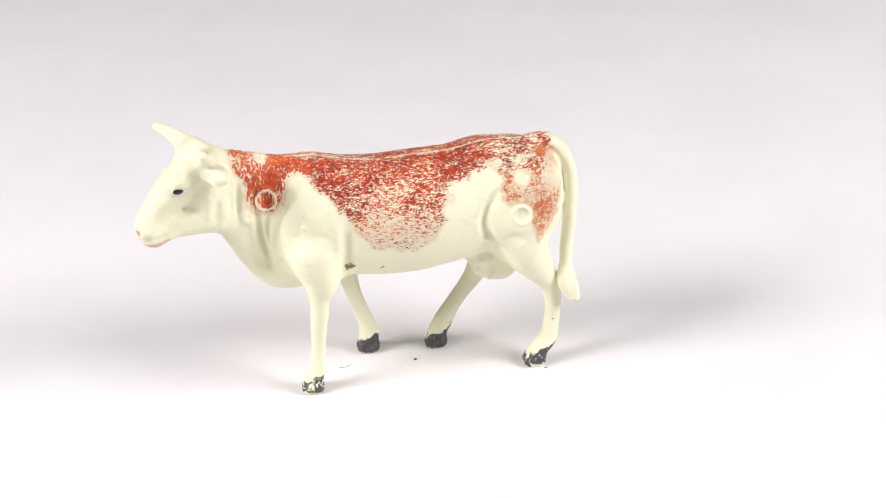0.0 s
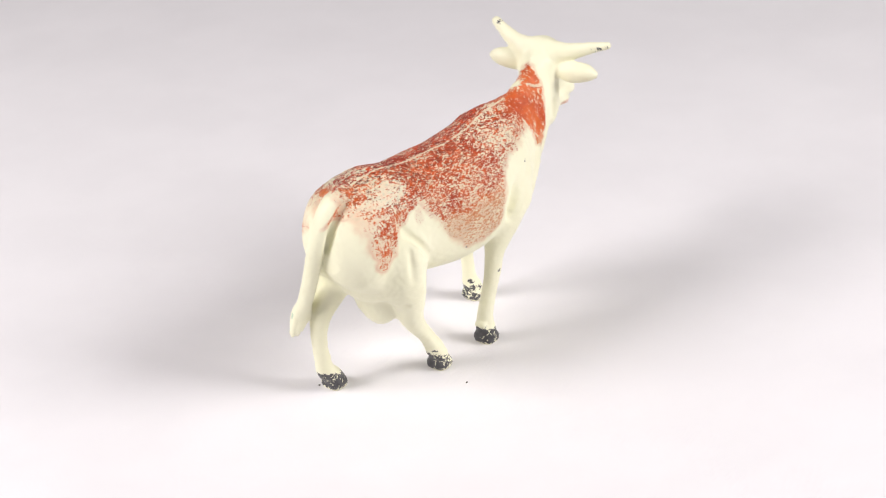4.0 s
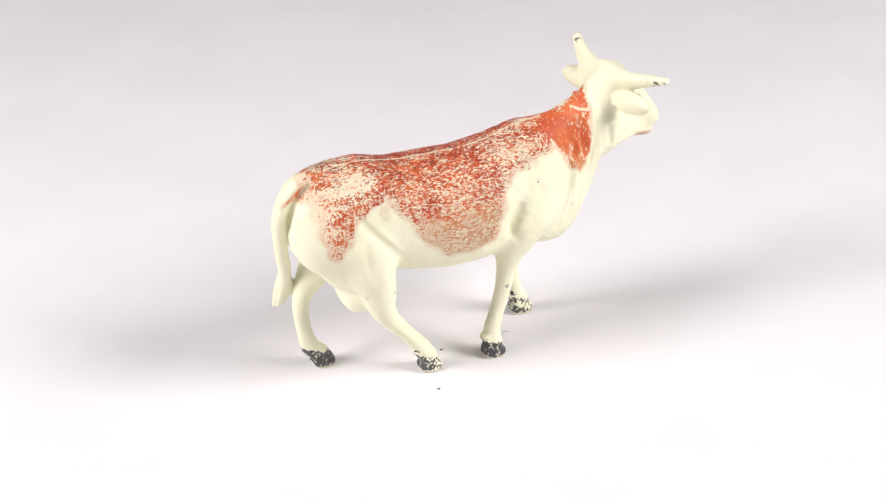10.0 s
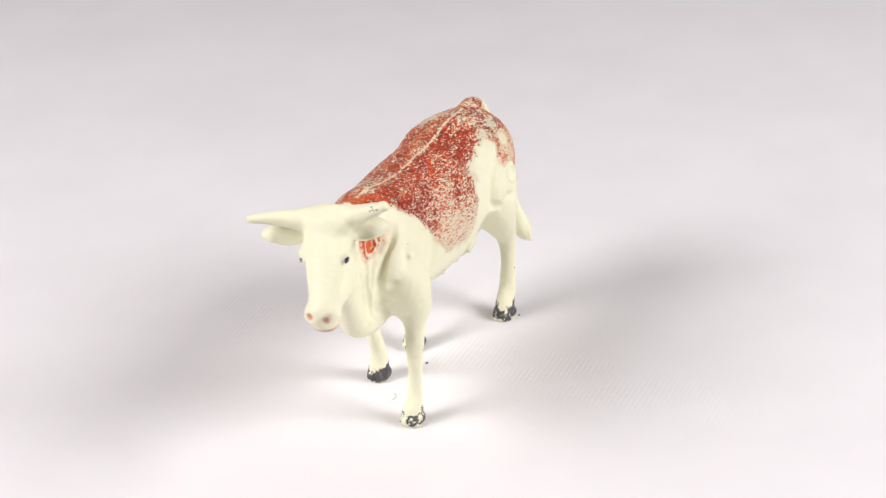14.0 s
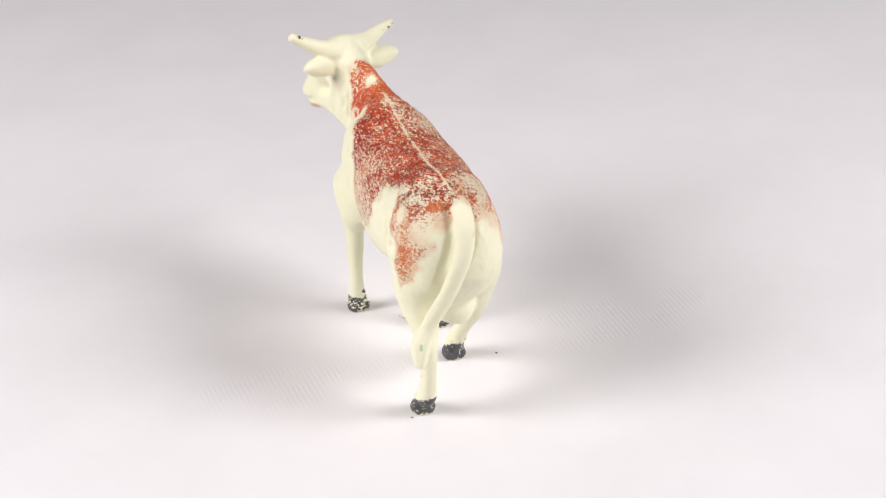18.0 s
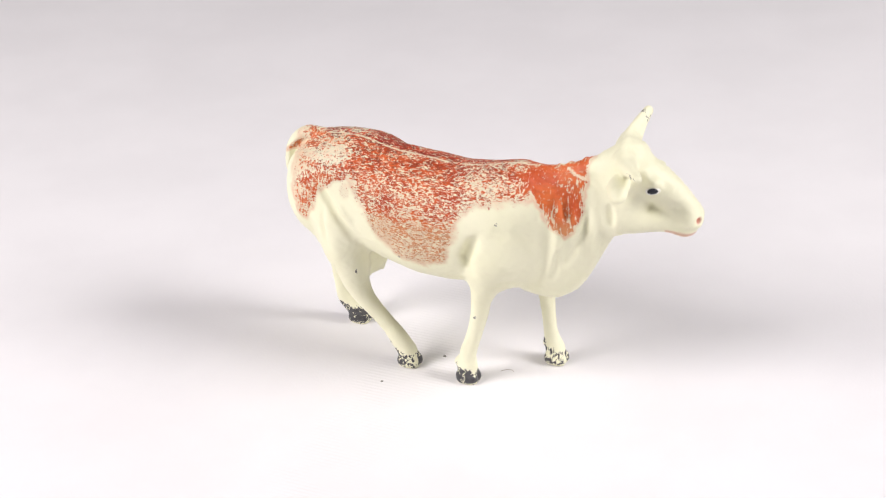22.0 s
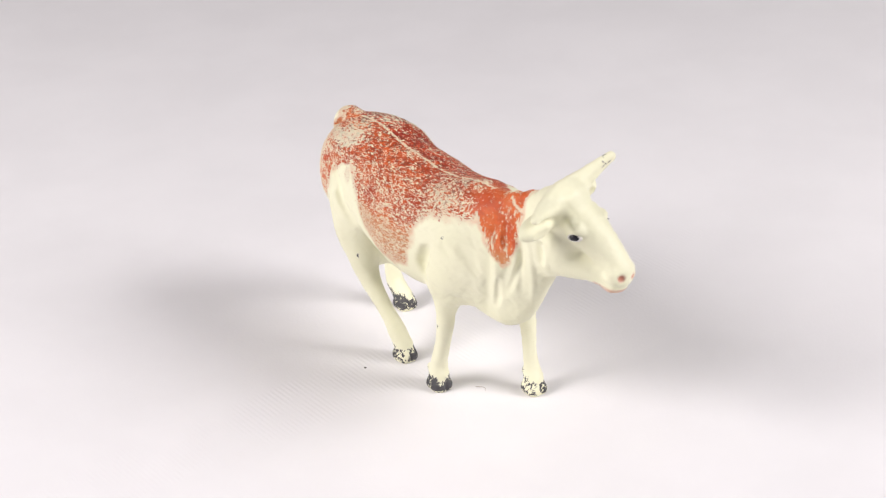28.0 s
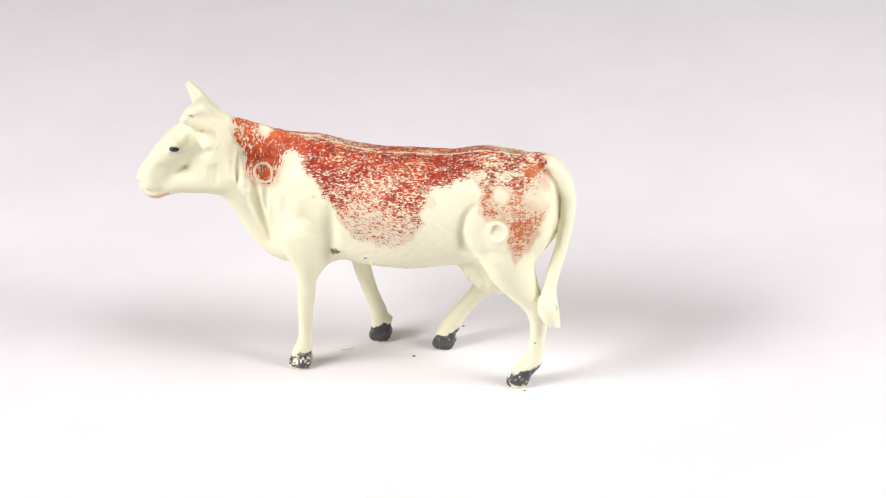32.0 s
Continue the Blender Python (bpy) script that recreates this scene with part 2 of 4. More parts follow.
# ---- the cow: one solid of blended forms, cut into its parts ----
class Clay:
    """A distance field on a grid, built up from rounded forms that melt into each other."""

    def __init__(self, lo, hi, cell):
        self.lo, self.cell = np.array(lo, float), cell
        self.shape = tuple(int(math.ceil((h - l) / cell)) + 1 for l, h in zip(lo, hi))
        self.axes = [lo[k] + cell * np.arange(self.shape[k]) for k in range(3)]
        self.d = np.full(self.shape, 9.0, np.float32)
        self.near = np.full(self.shape, 99.0, np.float32)
        self.label = np.zeros(self.shape, np.int16)

    def window(self, lo, hi):
        sl = []
        for k in range(3):
            a = max(0, int((lo[k] - self.lo[k]) / self.cell))
            b = min(self.shape[k], int((hi[k] - self.lo[k]) / self.cell) + 2)
            sl.append(slice(a, b))
        x, y, z = np.ix_(*(self.axes[k][sl[k]] for k in range(3)))
        return tuple(sl), x, y, z

    def melt(self, sl, d, k, label):
        d = d.astype(np.float32)
        old = self.d[sl]
        h = np.clip(0.5 + 0.5 * (old - d) / k, 0, 1)
        self.d[sl] = old * (1 - h) + d * h - k * h * (1 - h)
        closer = d < self.near[sl]
        self.near[sl] = np.where(closer, d, self.near[sl])
        self.label[sl] = np.where(closer, label, self.label[sl])

    def limb(self, label, points, k=2.0, steps=5):
        """A smooth tapering limb through (x, y, z, radius)."""
        p = np.array(points, float)
        q = np.vstack([2 * p[0] - p[1], p, 2 * p[-1] - p[-2]])
        path = [p[0]]
        for i in range(len(p) - 1):
            a, b, c, d = q[i:i + 4]
            for t in np.arange(1, steps + 1) / steps:
                path.append(0.5 * (2 * b + (c - a) * t + (2 * a - 5 * b + 4 * c - d) * t ** 2 + (3 * b - a - 3 * c + d) * t ** 3))
        big = p[:, 3].max() + k + 2.5
        sl, x, y, z = self.window(p[:, :3].min(0) - big, p[:, :3].max(0) + big)
        best = None
        for a, b in zip(path, path[1:]):
            ab = b - a
            t = np.clip(((x - a[0]) * ab[0] + (y - a[1]) * ab[1] + (z - a[2]) * ab[2]) / max(ab[:3] @ ab[:3], 1e-9), 0, 1)
            d = np.sqrt((x - a[0] - t * ab[0]) ** 2 + (y - a[1] - t * ab[1]) ** 2 + (z - a[2] - t * ab[2]) ** 2) - (a[3] + ab[3] * t)
            best = d if best is None else np.minimum(best, d)
        self.melt(sl, best, k, label)

    def blob(self, label, centre, radii, k=2.0, turn=(0, 0, 0)):
        """An ellipsoid, turned by degrees."""
        c = np.array(centre, float)
        big = max(radii) + k + 2.5
        sl, x, y, z = self.window(c - big, c + big)
        m = np.array(Euler([radians(v) for v in turn]).to_matrix()).T
        p = [(m[i, 0] * (x - c[0]) + m[i, 1] * (y - c[1]) + m[i, 2] * (z - c[2])) for i in range(3)]
        q = np.sqrt(sum((p[i] / radii[i]) ** 2 for i in range(3)))
        g = np.sqrt(sum((p[i] / radii[i] ** 2) ** 2 for i in range(3))) + 1e-6
        self.melt(sl, q * (q - 1) / g, k, label)

    def barrel(self, label, stations, power=2.15):
        """A trunk along x from (x, top, bottom, half width, middle y) stations."""
        s = np.array(stations, float)
        sl, x, y, z = self.window((s[0, 0] - 4, -22, 5), (s[-1, 0] + 4, 22, 70))
        fine = np.linspace(s[0, 0], s[-1, 0], 400)
        col = []
        for j in range(1, 5):
            v = np.interp(fine, s[:, 0], s[:, j])
            pad = np.pad(v, 15, mode="edge")
            col.append(np.convolve(pad, np.hanning(31) / np.hanning(31).sum(), "valid"))
        top, low, wide, mid = (np.interp(x, fine, c) for c in col)
        half, zc = (top - low) / 2, (top + low) / 2
        q = (np.abs((y - mid) / wide) ** power + np.abs((z - zc) / half) ** power) ** (1 / power)
        d = (q - 1) * np.minimum(wide, half) * 0.85
        d = np.maximum(d, np.maximum(s[0, 0] - x, x - s[-1, 0]) + 0 * d)
        self.melt(sl, d, 2.0, label)

    def crease(self, *line):
        """Presses a groove (or, with a depth below 0, raises a ridge) along points; the last two values are depth and width."""
        *points, depth, width = line
        p = np.array(points, float)
        sl, x, y, z = self.window(p.min(0) - 3 * width, p.max(0) + 3 * width)
        cuts = np.concatenate([[0], np.cumsum(np.linalg.norm(np.diff(p, axis=0), axis=1))])
        near, along = None, None
        for k, (a, b) in enumerate(zip(p, p[1:])):
            ab = b - a
            t = np.clip(((x - a[0]) * ab[0] + (y - a[1]) * ab[1] + (z - a[2]) * ab[2]) / max(ab @ ab, 1e-9), 0, 1)
            r2 = (x - a[0] - t * ab[0]) ** 2 + (y - a[1] - t * ab[1]) ** 2 + (z - a[2] - t * ab[2]) ** 2
            s = (cuts[k] + t * (cuts[k + 1] - cuts[k])) / cuts[-1]
            along = s if near is None else np.where(r2 < near, s, along)
            near = r2 if near is None else np.minimum(near, r2)
        if cuts[-1] > 2.5 * width:  # runs out softly at both ends
            depth = depth * np.clip(4.2 * along * (1 - along), 0.05, 1)
        self.d[sl] += (depth * np.exp(-near / width ** 2)).astype(np.float32)

    def ring(self, centre, axis, radius, height, width):
        """A raised mould ring round centre, in the plane across axis."""
        c, n = np.array(centre, float), np.array(Vector(axis).normalized())
        sl, x, y, z = self.window(c - radius - 4, c + radius + 4)
        h = (x - c[0]) * n[0] + (y - c[1]) * n[1] + (z - c[2]) * n[2]
        r = np.sqrt(np.maximum((x - c[0]) ** 2 + (y - c[1]) ** 2 + (z - c[2]) ** 2 - h * h, 0))
        near = np.exp(-(h / 3.0) ** 4)
        self.d[sl] -= (height * np.exp(-((r - radius) / width) ** 2) * near).astype(np.float32)
        self.d[sl] += (0.6 * height * np.exp(-(r / (0.8 * radius)) ** 6) * near).astype(np.float32)

    def sample(self, grid, p):
        f = (p - self.lo) / self.cell
        i = np.clip(np.floor(f).astype(int), 0, np.array(self.shape) - 2)
        f = f - i
        out = 0
        for dx in (0, 1):
            for dy in (0, 1):
                for dz in (0, 1):
                    w = np.abs(1 - dx - f[:, 0]) * np.abs(1 - dy - f[:, 1]) * np.abs(1 - dz - f[:, 2])
                    out = out + w * grid[i[:, 0] + dx, i[:, 1] + dy, i[:, 2] + dz]
        return out

    def slope(self, p):
        e = self.cell * 0.8
        g = np.stack([self.sample(self.d, p + e * np.eye(3)[k]) - self.sample(self.d, p - e * np.eye(3)[k]) for k in range(3)], 1)
        return g / (2 * e)

    def skin(self):
        """The surface as vertices, normals, four-sided faces and a label for each face."""
        inside = self.d < 0
        counts = np.zeros(tuple(n - 1 for n in self.shape), np.int16)
        sums = np.zeros((*counts.shape, 3), np.float32)
        n = self.shape
        for k in range(3):
            lo = [slice(None)] * 3
            hi = [slice(None)] * 3
            lo[k], hi[k] = slice(0, n[k] - 1), slice(1, n[k])
            a, b = self.d[tuple(lo)], self.d[tuple(hi)]
            at = np.argwhere(inside[tuple(lo)] != inside[tuple(hi)])
            va, vb = a[tuple(at.T)], b[tuple(at.T)]
            pos = at.astype(np.float32)
            pos[:, k] += va / (va - vb)
            u, v = [j for j in range(3) if j != k]
            for du in (0, -1):
                for dv in (0, -1):
                    c = at.copy()
                    c[:, u] += du
                    c[:, v] += dv
                    ok = (c >= 0).all(1) & (c < np.array(counts.shape)).all(1)
                    np.add.at(counts, tuple(c[ok].T), 1)
                    np.add.at(sums, tuple(c[ok].T), pos[ok])
        cells = np.argwhere(counts > 0)
        index = np.full(counts.shape, -1, np.int32)
        index[tuple(cells.T)] = np.arange(len(cells))
        verts = self.lo + self.cell * sums[tuple(cells.T)] / counts[tuple(cells.T)][:, None]
        for _ in range(2):
            g = self.slope(verts)
            verts = verts - 0.8 * g * (self.sample(self.d, verts) / np.maximum((g * g).sum(1), 0.05))[:, None]
        faces = []
        for k in range(3):
            lo = [slice(None)] * 3
            hi = [slice(None)] * 3
            lo[k], hi[k] = slice(0, n[k] - 1), slice(1, n[k])
            first = inside[tuple(lo)]
            at = np.argwhere(first != inside[tuple(hi)])
            u, v = (k + 1) % 3, (k + 2) % 3
            quad = []
            for du, dv in ((-1, -1), (0, -1), (0, 0), (-1, 0)):
                c = at.copy()
                c[:, u] += du
                c[:, v] += dv
                quad.append(index[tuple(np.clip(c, 0, np.array(counts.shape) - 1).T)])
            quad = np.stack(quad, 1)
            out = first[tuple(at.T)]
            quad[~out] = quad[~out][:, ::-1]
            faces.append(quad)
        faces = np.concatenate(faces)
        faces = faces[(faces >= 0).all(1)]
        normals = self.slope(verts)
        normals /= np.linalg.norm(normals, axis=1)[:, None] + 1e-9
        mid = np.clip(np.rint((verts[faces].mean(1) - self.lo) / self.cell).astype(int), 0, np.array(self.shape) - 1)
        return verts, normals, faces, self.label[tuple(mid.T)]


TORSO, HEAD, NECK, TAIL, UDDER, HORN_L, HORN_R, EAR_L, EAR_R, LEG_FL, LEG_FR, LEG_BL, LEG_BR = range(1, 14)
HOOVES = {LEG_FL: (26.0, 7.6), LEG_FR: (12.0, -6.2), LEG_BL: (-20.8, 8.7), LEG_BR: (-2.3, -4.6)}


def model_cow():
    c = Clay((-37, -20, -2.5), (64, 22, 64), 0.33)
    c.barrel(TORSO, [(-28.6, 43.6, 34, 3.2, 1.2), (-26.9, 46.0, 31, 6.2, 1.3), (-24, 47.9, 28.5, 8.6, 1.4), (-18, 48.7, 26.8, 10.0, 1.2), (-13, 48.8, 25.6, 10.6, 0.8),
                     (-6, 47.3, 23.6, 11.4, 0.1), (2, 46.9, 22.2, 12.3, -0.4), (9, 46.6, 22.1, 12.0, -0.8), (17, 47.8, 22.8, 10.6, -0.9), (23, 48.6, 23, 9.2, -0.8), (28, 46.5, 26, 6, -0.7), (32, 42, 31, 2.5, -0.6)])
    c.barrel(NECK, [(13, 43, 32, 3, -1.0), (17, 46.6, 27, 7, -1.1), (21, 48.3, 24, 8.4, -1.2), (26, 49.3, 22.6, 7.2, -1.4), (31, 50.2, 22.6, 5.2, -1.5), (35, 51.6, 26, 4.4, -1.0),
                    (39, 53.2, 33, 4.0, 0.0), (43, 54.2, 38, 3.9, 1.0)], 2.0)
    # dewlap and brisket
    c.limb(NECK, [(24, -0.4, 26.0, 4.4), (29, -0.4, 24.6, 3.6), (33.5, -0.2, 26.0, 2.4), (37.2, 0.4, 31.5, 1.9), (39.5, 1.0, 37, 2.0)], 2.2)
    # shoulders, hips, haunches
    c.blob(TORSO, (22.5, 5.6, 34.5), (7.2, 3.8, 11), 2.5, (0, 12, 0))
    c.blob(TORSO, (19.0, -6.4, 34), (7.2, 3.9, 11), 2.5, (0, 6, 0))
    c.blob(TORSO, (-13, 6.6, 43.6), (4.5, 2.4, 2.4), 3.0)
    c.blob(TORSO, (-13, -5.4, 43.4), (4.5, 2.4, 2.4), 3.0)
    c.blob(TORSO, (-19.0, 6.9, 36), (8.6, 4.9, 10), 2.5, (0, -8, 0))
    c.blob(TORSO, (-18.5, -4.4, 36), (8.4, 4.6, 10), 2.5, (0, -4, 0))
    c.blob(TORSO, (-22.5, 1.2, 35), (5.5, 7.0, 8), 2.5)
    c.blob(TORSO, (-23.6, -2.6, 36.0), (5.0, 5.0, 8.0), 2.5)
    c.blob(TORSO, (-25.4, -1.0, 37.4), (3.6, 4.6, 7.0), 2.5)
    c.blob(TORSO, (-17.5, 0.0, 27.0), (6.0, 7.5, 5.0), 2.5)
    c.blob(TORSO, (-14.0, 9.3, 34.5), (3.6, 2.4, 5.0), 1.5, (0, -15, 0))
    c.blob(TORSO, (-13.4, -8.2, 33.0), (3.0, 2.4, 5.2), 1.5, (0, -20, 0))
    c.blob(TORSO, (24.2, 8.0, 29.5), (3.4, 2.6, 3.6), 1.2)
    c.blob(TORSO, (17.4, -8.3, 29.0), (3.4, 2.4, 3.6), 1.2)
    # legs
    c.limb(LEG_FL, [(24.0, 6.8, 31, 5.0), (22.8, 7.5, 25.6, 3.7), (23.3, 7.9, 21.5, 2.15), (23.6, 8.0, 18.0, 1.9), (23.9, 8.0, 15.5, 1.75), (24.2, 8.0, 12, 1.5), (24.5, 7.9, 8.5, 1.42), (24.9, 7.9, 5.8, 1.6), (25.6, 7.9, 3.6, 1.85)], 1.6)
    c.limb(LEG_FR, [(18.6, -6.8, 30, 4.8), (17.0, -6.5, 24.5, 3.3), (15.7, -6.3, 20, 2.15), (15.1, -6.2, 16.5, 1.85), (14.2, -6.1, 13, 1.62), (13.1, -6.0, 9.6, 1.62), (12.2, -6.0, 7, 1.68), (11.9, -6.0, 5, 1.85), (12.0, -6.1, 3.5, 1.95)], 1.6)
    c.limb(LEG_BL, [(-18.5, 7.4, 33, 5.6), (-19.5, 7.7, 27, 4.8), (-22.2, 8.0, 22.0, 3.2), (-24.2, 8.1, 18.6, 2.25), (-25.1, 8.2, 15.0, 1.78), (-25.0, 8.3, 11.5, 1.62), (-24.5, 8.3, 8.5, 1.68), (-23.8, 8.4, 5.6, 1.9), (-22.2, 8.5, 3.6, 1.95)], 1.6)
    c.limb(LEG_BR, [(-16.0, -5.8, 33, 5.4), (-15.0, -6.2, 27.0, 4.8), (-13.6, -6.2, 22.0, 3.6), (-13.1, -6.1, 18.6, 2.8), (-11.4, -5.9, 15.0, 2.1), (-8.6, -5.6, 11.6, 1.7), (-6.2, -5.2, 8.6, 1.7), (-4.4, -4.9, 6.0, 1.95), (-3.0, -4.7, 3.8, 1.95)], 1.6)
    for leg, (x, y) in HOOVES.items():
        c.limb(leg, [(x - 0.3, y, 2.8, 1.9), (x + 0.2, y, 1.2, 2.3)], 0.8)
        c.limb(leg, [(x - 0.8, y - 0.9, 1.3, 1.55), (x + 1.0, y - 0.8, 0.9, 1.4)], 0.4)
        c.limb(leg, [(x - 0.8, y + 0.9, 1.3, 1.55), (x + 1.0, y + 0.8, 0.9, 1.4)], 0.4)
        c.limb(leg, [(x - 1.9, y - 0.6, 4.6, 0.75), (x - 1.9, y + 0.6, 4.6, 0.75)], 0.8)
    # udder, full between the hind legs, with four teats and a few blisters of the casting
    c.blob(UDDER, (-14.6, 0.4, 22.2), (5.6, 4.9, 5.2), 1.6, (0, -12, 0))
    c.blob(UDDER, (-11.4, 2.6, 24.4), (3.6, 3.6, 2.8), 1.4)
    c.blob(UDDER, (-16.2, -1.2, 19.6), (3.2, 3.4, 3.6), 1.6)
    for x, y, z in ((-9.9, 4.4, 22.9), (-10.6, 0.6, 20.4), (-12.9, 4.3, 20.9), (-13.6, 0.2, 18.4)):
        c.limb(UDDER, [(x, y, z + 0.6, 0.85), (x + 0.1, y + 0.15, z - 0.8, 0.62), (x + 0.2, y + 0.2, z - 1.6, 0.4)], 0.5)
    # tail: a flat band that arches out from the rump and hangs clear of the thigh
    line = [(-22.6, 0.7, 47.4, 1.35), (-26.2, 0.8, 47.2, 1.5), (-28.7, 0.9, 45.3, 1.45), (-30.2, 1.3, 42.2, 1.35), (-30.8, 2.0, 39.0, 1.3), (-30.5, 3.2, 35.5, 1.25), (-29.6, 5.2, 30.4, 1.2), (-28.3, 7.6, 25.6, 1.15), (-27.7, 9.3, 22.0, 1.1)]
    for dy in (-0.55, 0.0, 0.55):
        c.limb(TAIL, [(x, y + dy, z, r) for x, y, z, r in line], 0.5)
    c.limb(TAIL, [(-27.7, 9.3, 22.0, 1.3), (-27.6, 10.4, 19.8, 1.95), (-28.0, 11.0, 17.4, 1.3)], 0.8)
    for dx, dy in ((1.2, 0.9), (0.2, 1.5), (-1.0, 1.2), (-1.6, 0.2), (-0.9, -0.9), (0.6, -0.8)):
        c.limb(TAIL, [(-27.7 + 0.3 * dx, 9.7 + 0.3 * dy, 21.8, 0.7), (-27.6 + 0.9 * dx, 10.4 + 0.8 * dy, 18.9, 0.9), (-28.5 + 0.8 * dx, 11.0 + 0.7 * dy, 15.9 + 0.3 * dx, 0.45)], 0.25)
    # head, turned to the cow's left
    c.limb(HEAD, [(43.8, 1.3, 50.6, 4.4), (48.0, 2.6, 48.8, 4.2), (52.4, 4.0, 45.6, 3.3), (56.0, 5.1, 41.5, 2.7)], 1.5)
    c.limb(HEAD, [(43.2, 1.3, 40.8, 4.2), (46.4, 2.3, 40.2, 3.4), (50.4, 3.5, 39.9, 2.7), (53.6, 4.5, 39.2, 2.4)], 2.0)
    c.blob(HEAD, (44.2, 1.4, 46), (4.6, 4.4, 7.0), 1.5, (0, 0, 17))
    # muzzle, chin and lips
    c.blob(HEAD, (56.3, 5.1, 40.4), (2.6, 3.4, 2.7), 1.0, (0, 10, 17))
    c.blob(HEAD, (55.2, 4.9, 37.9), (2.4, 2.6, 1.5), 0.7, (0, 0, 17))
    # domed brow and the poll ridge between the horns
    c.blob(HEAD, (46.2, 2.1, 53.0), (2.7, 4.2, 3.2), 1.5, (0, 20, 17))
    c.limb(HEAD, [(43.4, 5.2, 54.2, 1.9), (44.6, 1.7, 54.7, 2.0), (45.8, -2.2, 53.9, 1.9)], 1.2)
    c.blob(HEAD, (48.6, 6.2, 50.2), (2.3, 1.2, 1.1), 0.8, (0, 30, 17))
    c.blob(HEAD, (50.4, -0.5, 49.8), (2.3, 1.2, 1.1), 0.8, (0, 30, 17))
    # horns and ears
    c.limb(HORN_L, [(43.4, 4.6, 53.8, 2.2), (43.6, 8.0, 55.4, 1.75), (44.0, 11.0, 57.0, 1.25), (44.5, 13.0, 58.1, 1.0)], 1.2)
    c.limb(HORN_R, [(45.4, -1.6, 53.2, 2.2), (47.4, -5.2, 54.0, 1.75), (49.6, -8.4, 54.7, 1.2), (51.6, -11.1, 55.0, 0.8)], 1.2)
    c.limb(EAR_L, [(43.2, 4.4, 50.6, 1.4), (42.3, 7.2, 51.3, 2.2), (41.3, 9.6, 51.8, 1.9), (40.7, 11.2, 52.0, 0.9)], 0.8)
    c.limb(EAR_R, [(44.6, -2.2, 50.0, 1.4), (45.6, -5.8, 49.9, 2.3), (46.6, -8.7, 50.0, 1.9), (47.2, -10.5, 49.8, 0.9)], 0.8)
    c.crease((44.2, 6.4, 50.6), (42.4, 10.2, 51.6), 2.1, 0.95)
    c.crease((47.4, -4.6, 49.2), (48.4, -8.8, 49.2), 0.9, 0.9)
    # eye sockets, cheekbones and jaw
    for s, ex, ey, ez in ((1, 49.5, 7.0, 48.6), (-1, 50.8, -1.2, 47.9)):
        c.crease((ex - 1.9, ey - 0.2 * s, ez + 0.6), (ex - 0.3, ey, ez + 1.5), (ex + 1.3, ey - 0.1 * s, ez + 1.4), -0.6, 0.55)
        c.crease((ex - 2.0, ey, ez + 2.4), (ex + 1.0, ey - 0.3 * s, ez + 2.7), 0.35, 0.6)
        c.crease((ex - 2.4, ey, ez - 0.3), (ex - 1.7, ey, ez - 0.6), -0.4, 0.5)
        c.crease((ex - 1.6, ey, ez - 1.2), (ex + 1.4, ey, ez - 0.9), 0.4, 0.6)
    c.crease((46.6, 6.2, 46.8), (44.4, 5.8, 47.6), 0.9, 1.6)
    c.crease((47.6, -2.6, 46.4), (45.2, -3.0, 47.0), 0.9, 1.6)
    c.crease((51.4, 7.4, 45.0), (54.6, 8.0, 42.8), 0.6, 0.9)
    c.crease((53.4, 0.8, 44.6), (56.2, 2.2, 42.6), 0.6, 0.9)
    c.crease((42.0, 5.4, 45.0), (42.4, 5.6, 39.4), 0.8, 0.8)
    c.crease((42.6, -3.0, 45.0), (43.0, -2.8, 39.4), 0.8, 0.8)
    c.crease((53.0, 7.4, 43.6), (49.4, 7.2, 44.6), (46.2, 6.4, 44.4), (43.6, 5.8, 44.0), 0.45, 1.5)
    c.crease((54.4, 0.9, 43.0), (51.4, -0.9, 44.0), (48.0, -2.2, 44.0), (45.4, -2.8, 43.8), 0.4, 1.5)
    c.crease((52.4, 7.0, 41.6), (48.4, 6.6, 42.0), (44.6, 5.9, 41.2), -0.35, 1.2)
    # mouth and nostrils
    c.crease((58.8, 3.6, 38.6), (56.4, 1.8, 38.7), (53.2, 0.9, 39.2), 0.8, 0.5)
    c.crease((58.6, 6.6, 38.6), (56.0, 8.0, 38.7), (52.4, 7.2, 39.2), 0.8, 0.5)
    c.crease((58.8, 6.4, 40.0), (58.2, 7.2, 40.7), 1.0, 0.5)
    c.crease((58.8, 4.2, 40.4), (58.2, 3.0, 41.0), 1.0, 0.5)
    # skin folds of neck and shoulder
    c.crease((26.0, 7.0, 47.4), (28.2, 6.0, 41), (30.2, 4.6, 35), (31.0, 4.0, 30), 1.7, 0.6)
    c.crease((27.4, 6.6, 45.0), (29.6, 5.2, 38), (31.4, 4.0, 31), -0.55, 0.7)
    c.crease((29.0, 5.6, 44.4), (31.4, 4.6, 38.6), 0.8, 0.6)
    c.crease((34.2, 3.4, 41), (34.0, 3.3, 36), (32.6, 3.2, 30), 1.6, 0.55)
    c.crease((35.3, 3.4, 41), (35.4, 3.0, 35), -0.45, 0.6)
    c.crease((37.6, 3.8, 46), (38.2, 2.8, 39), 0.9, 0.6)
    c.crease((36.4, 3.6, 42), (36.8, 3.2, 37), -0.4, 0.5)
    c.crease((31.4, -6.6, 40), (30.9, -6.8, 34), (29.6, -6.2, 28), (27.6, -5.4, 24), 0.7, 1.2)
    c.crease((33.0, -6.2, 44), (32.4, -6.2, 34), (31.6, -5.4, 28), -0.4, 0.9)
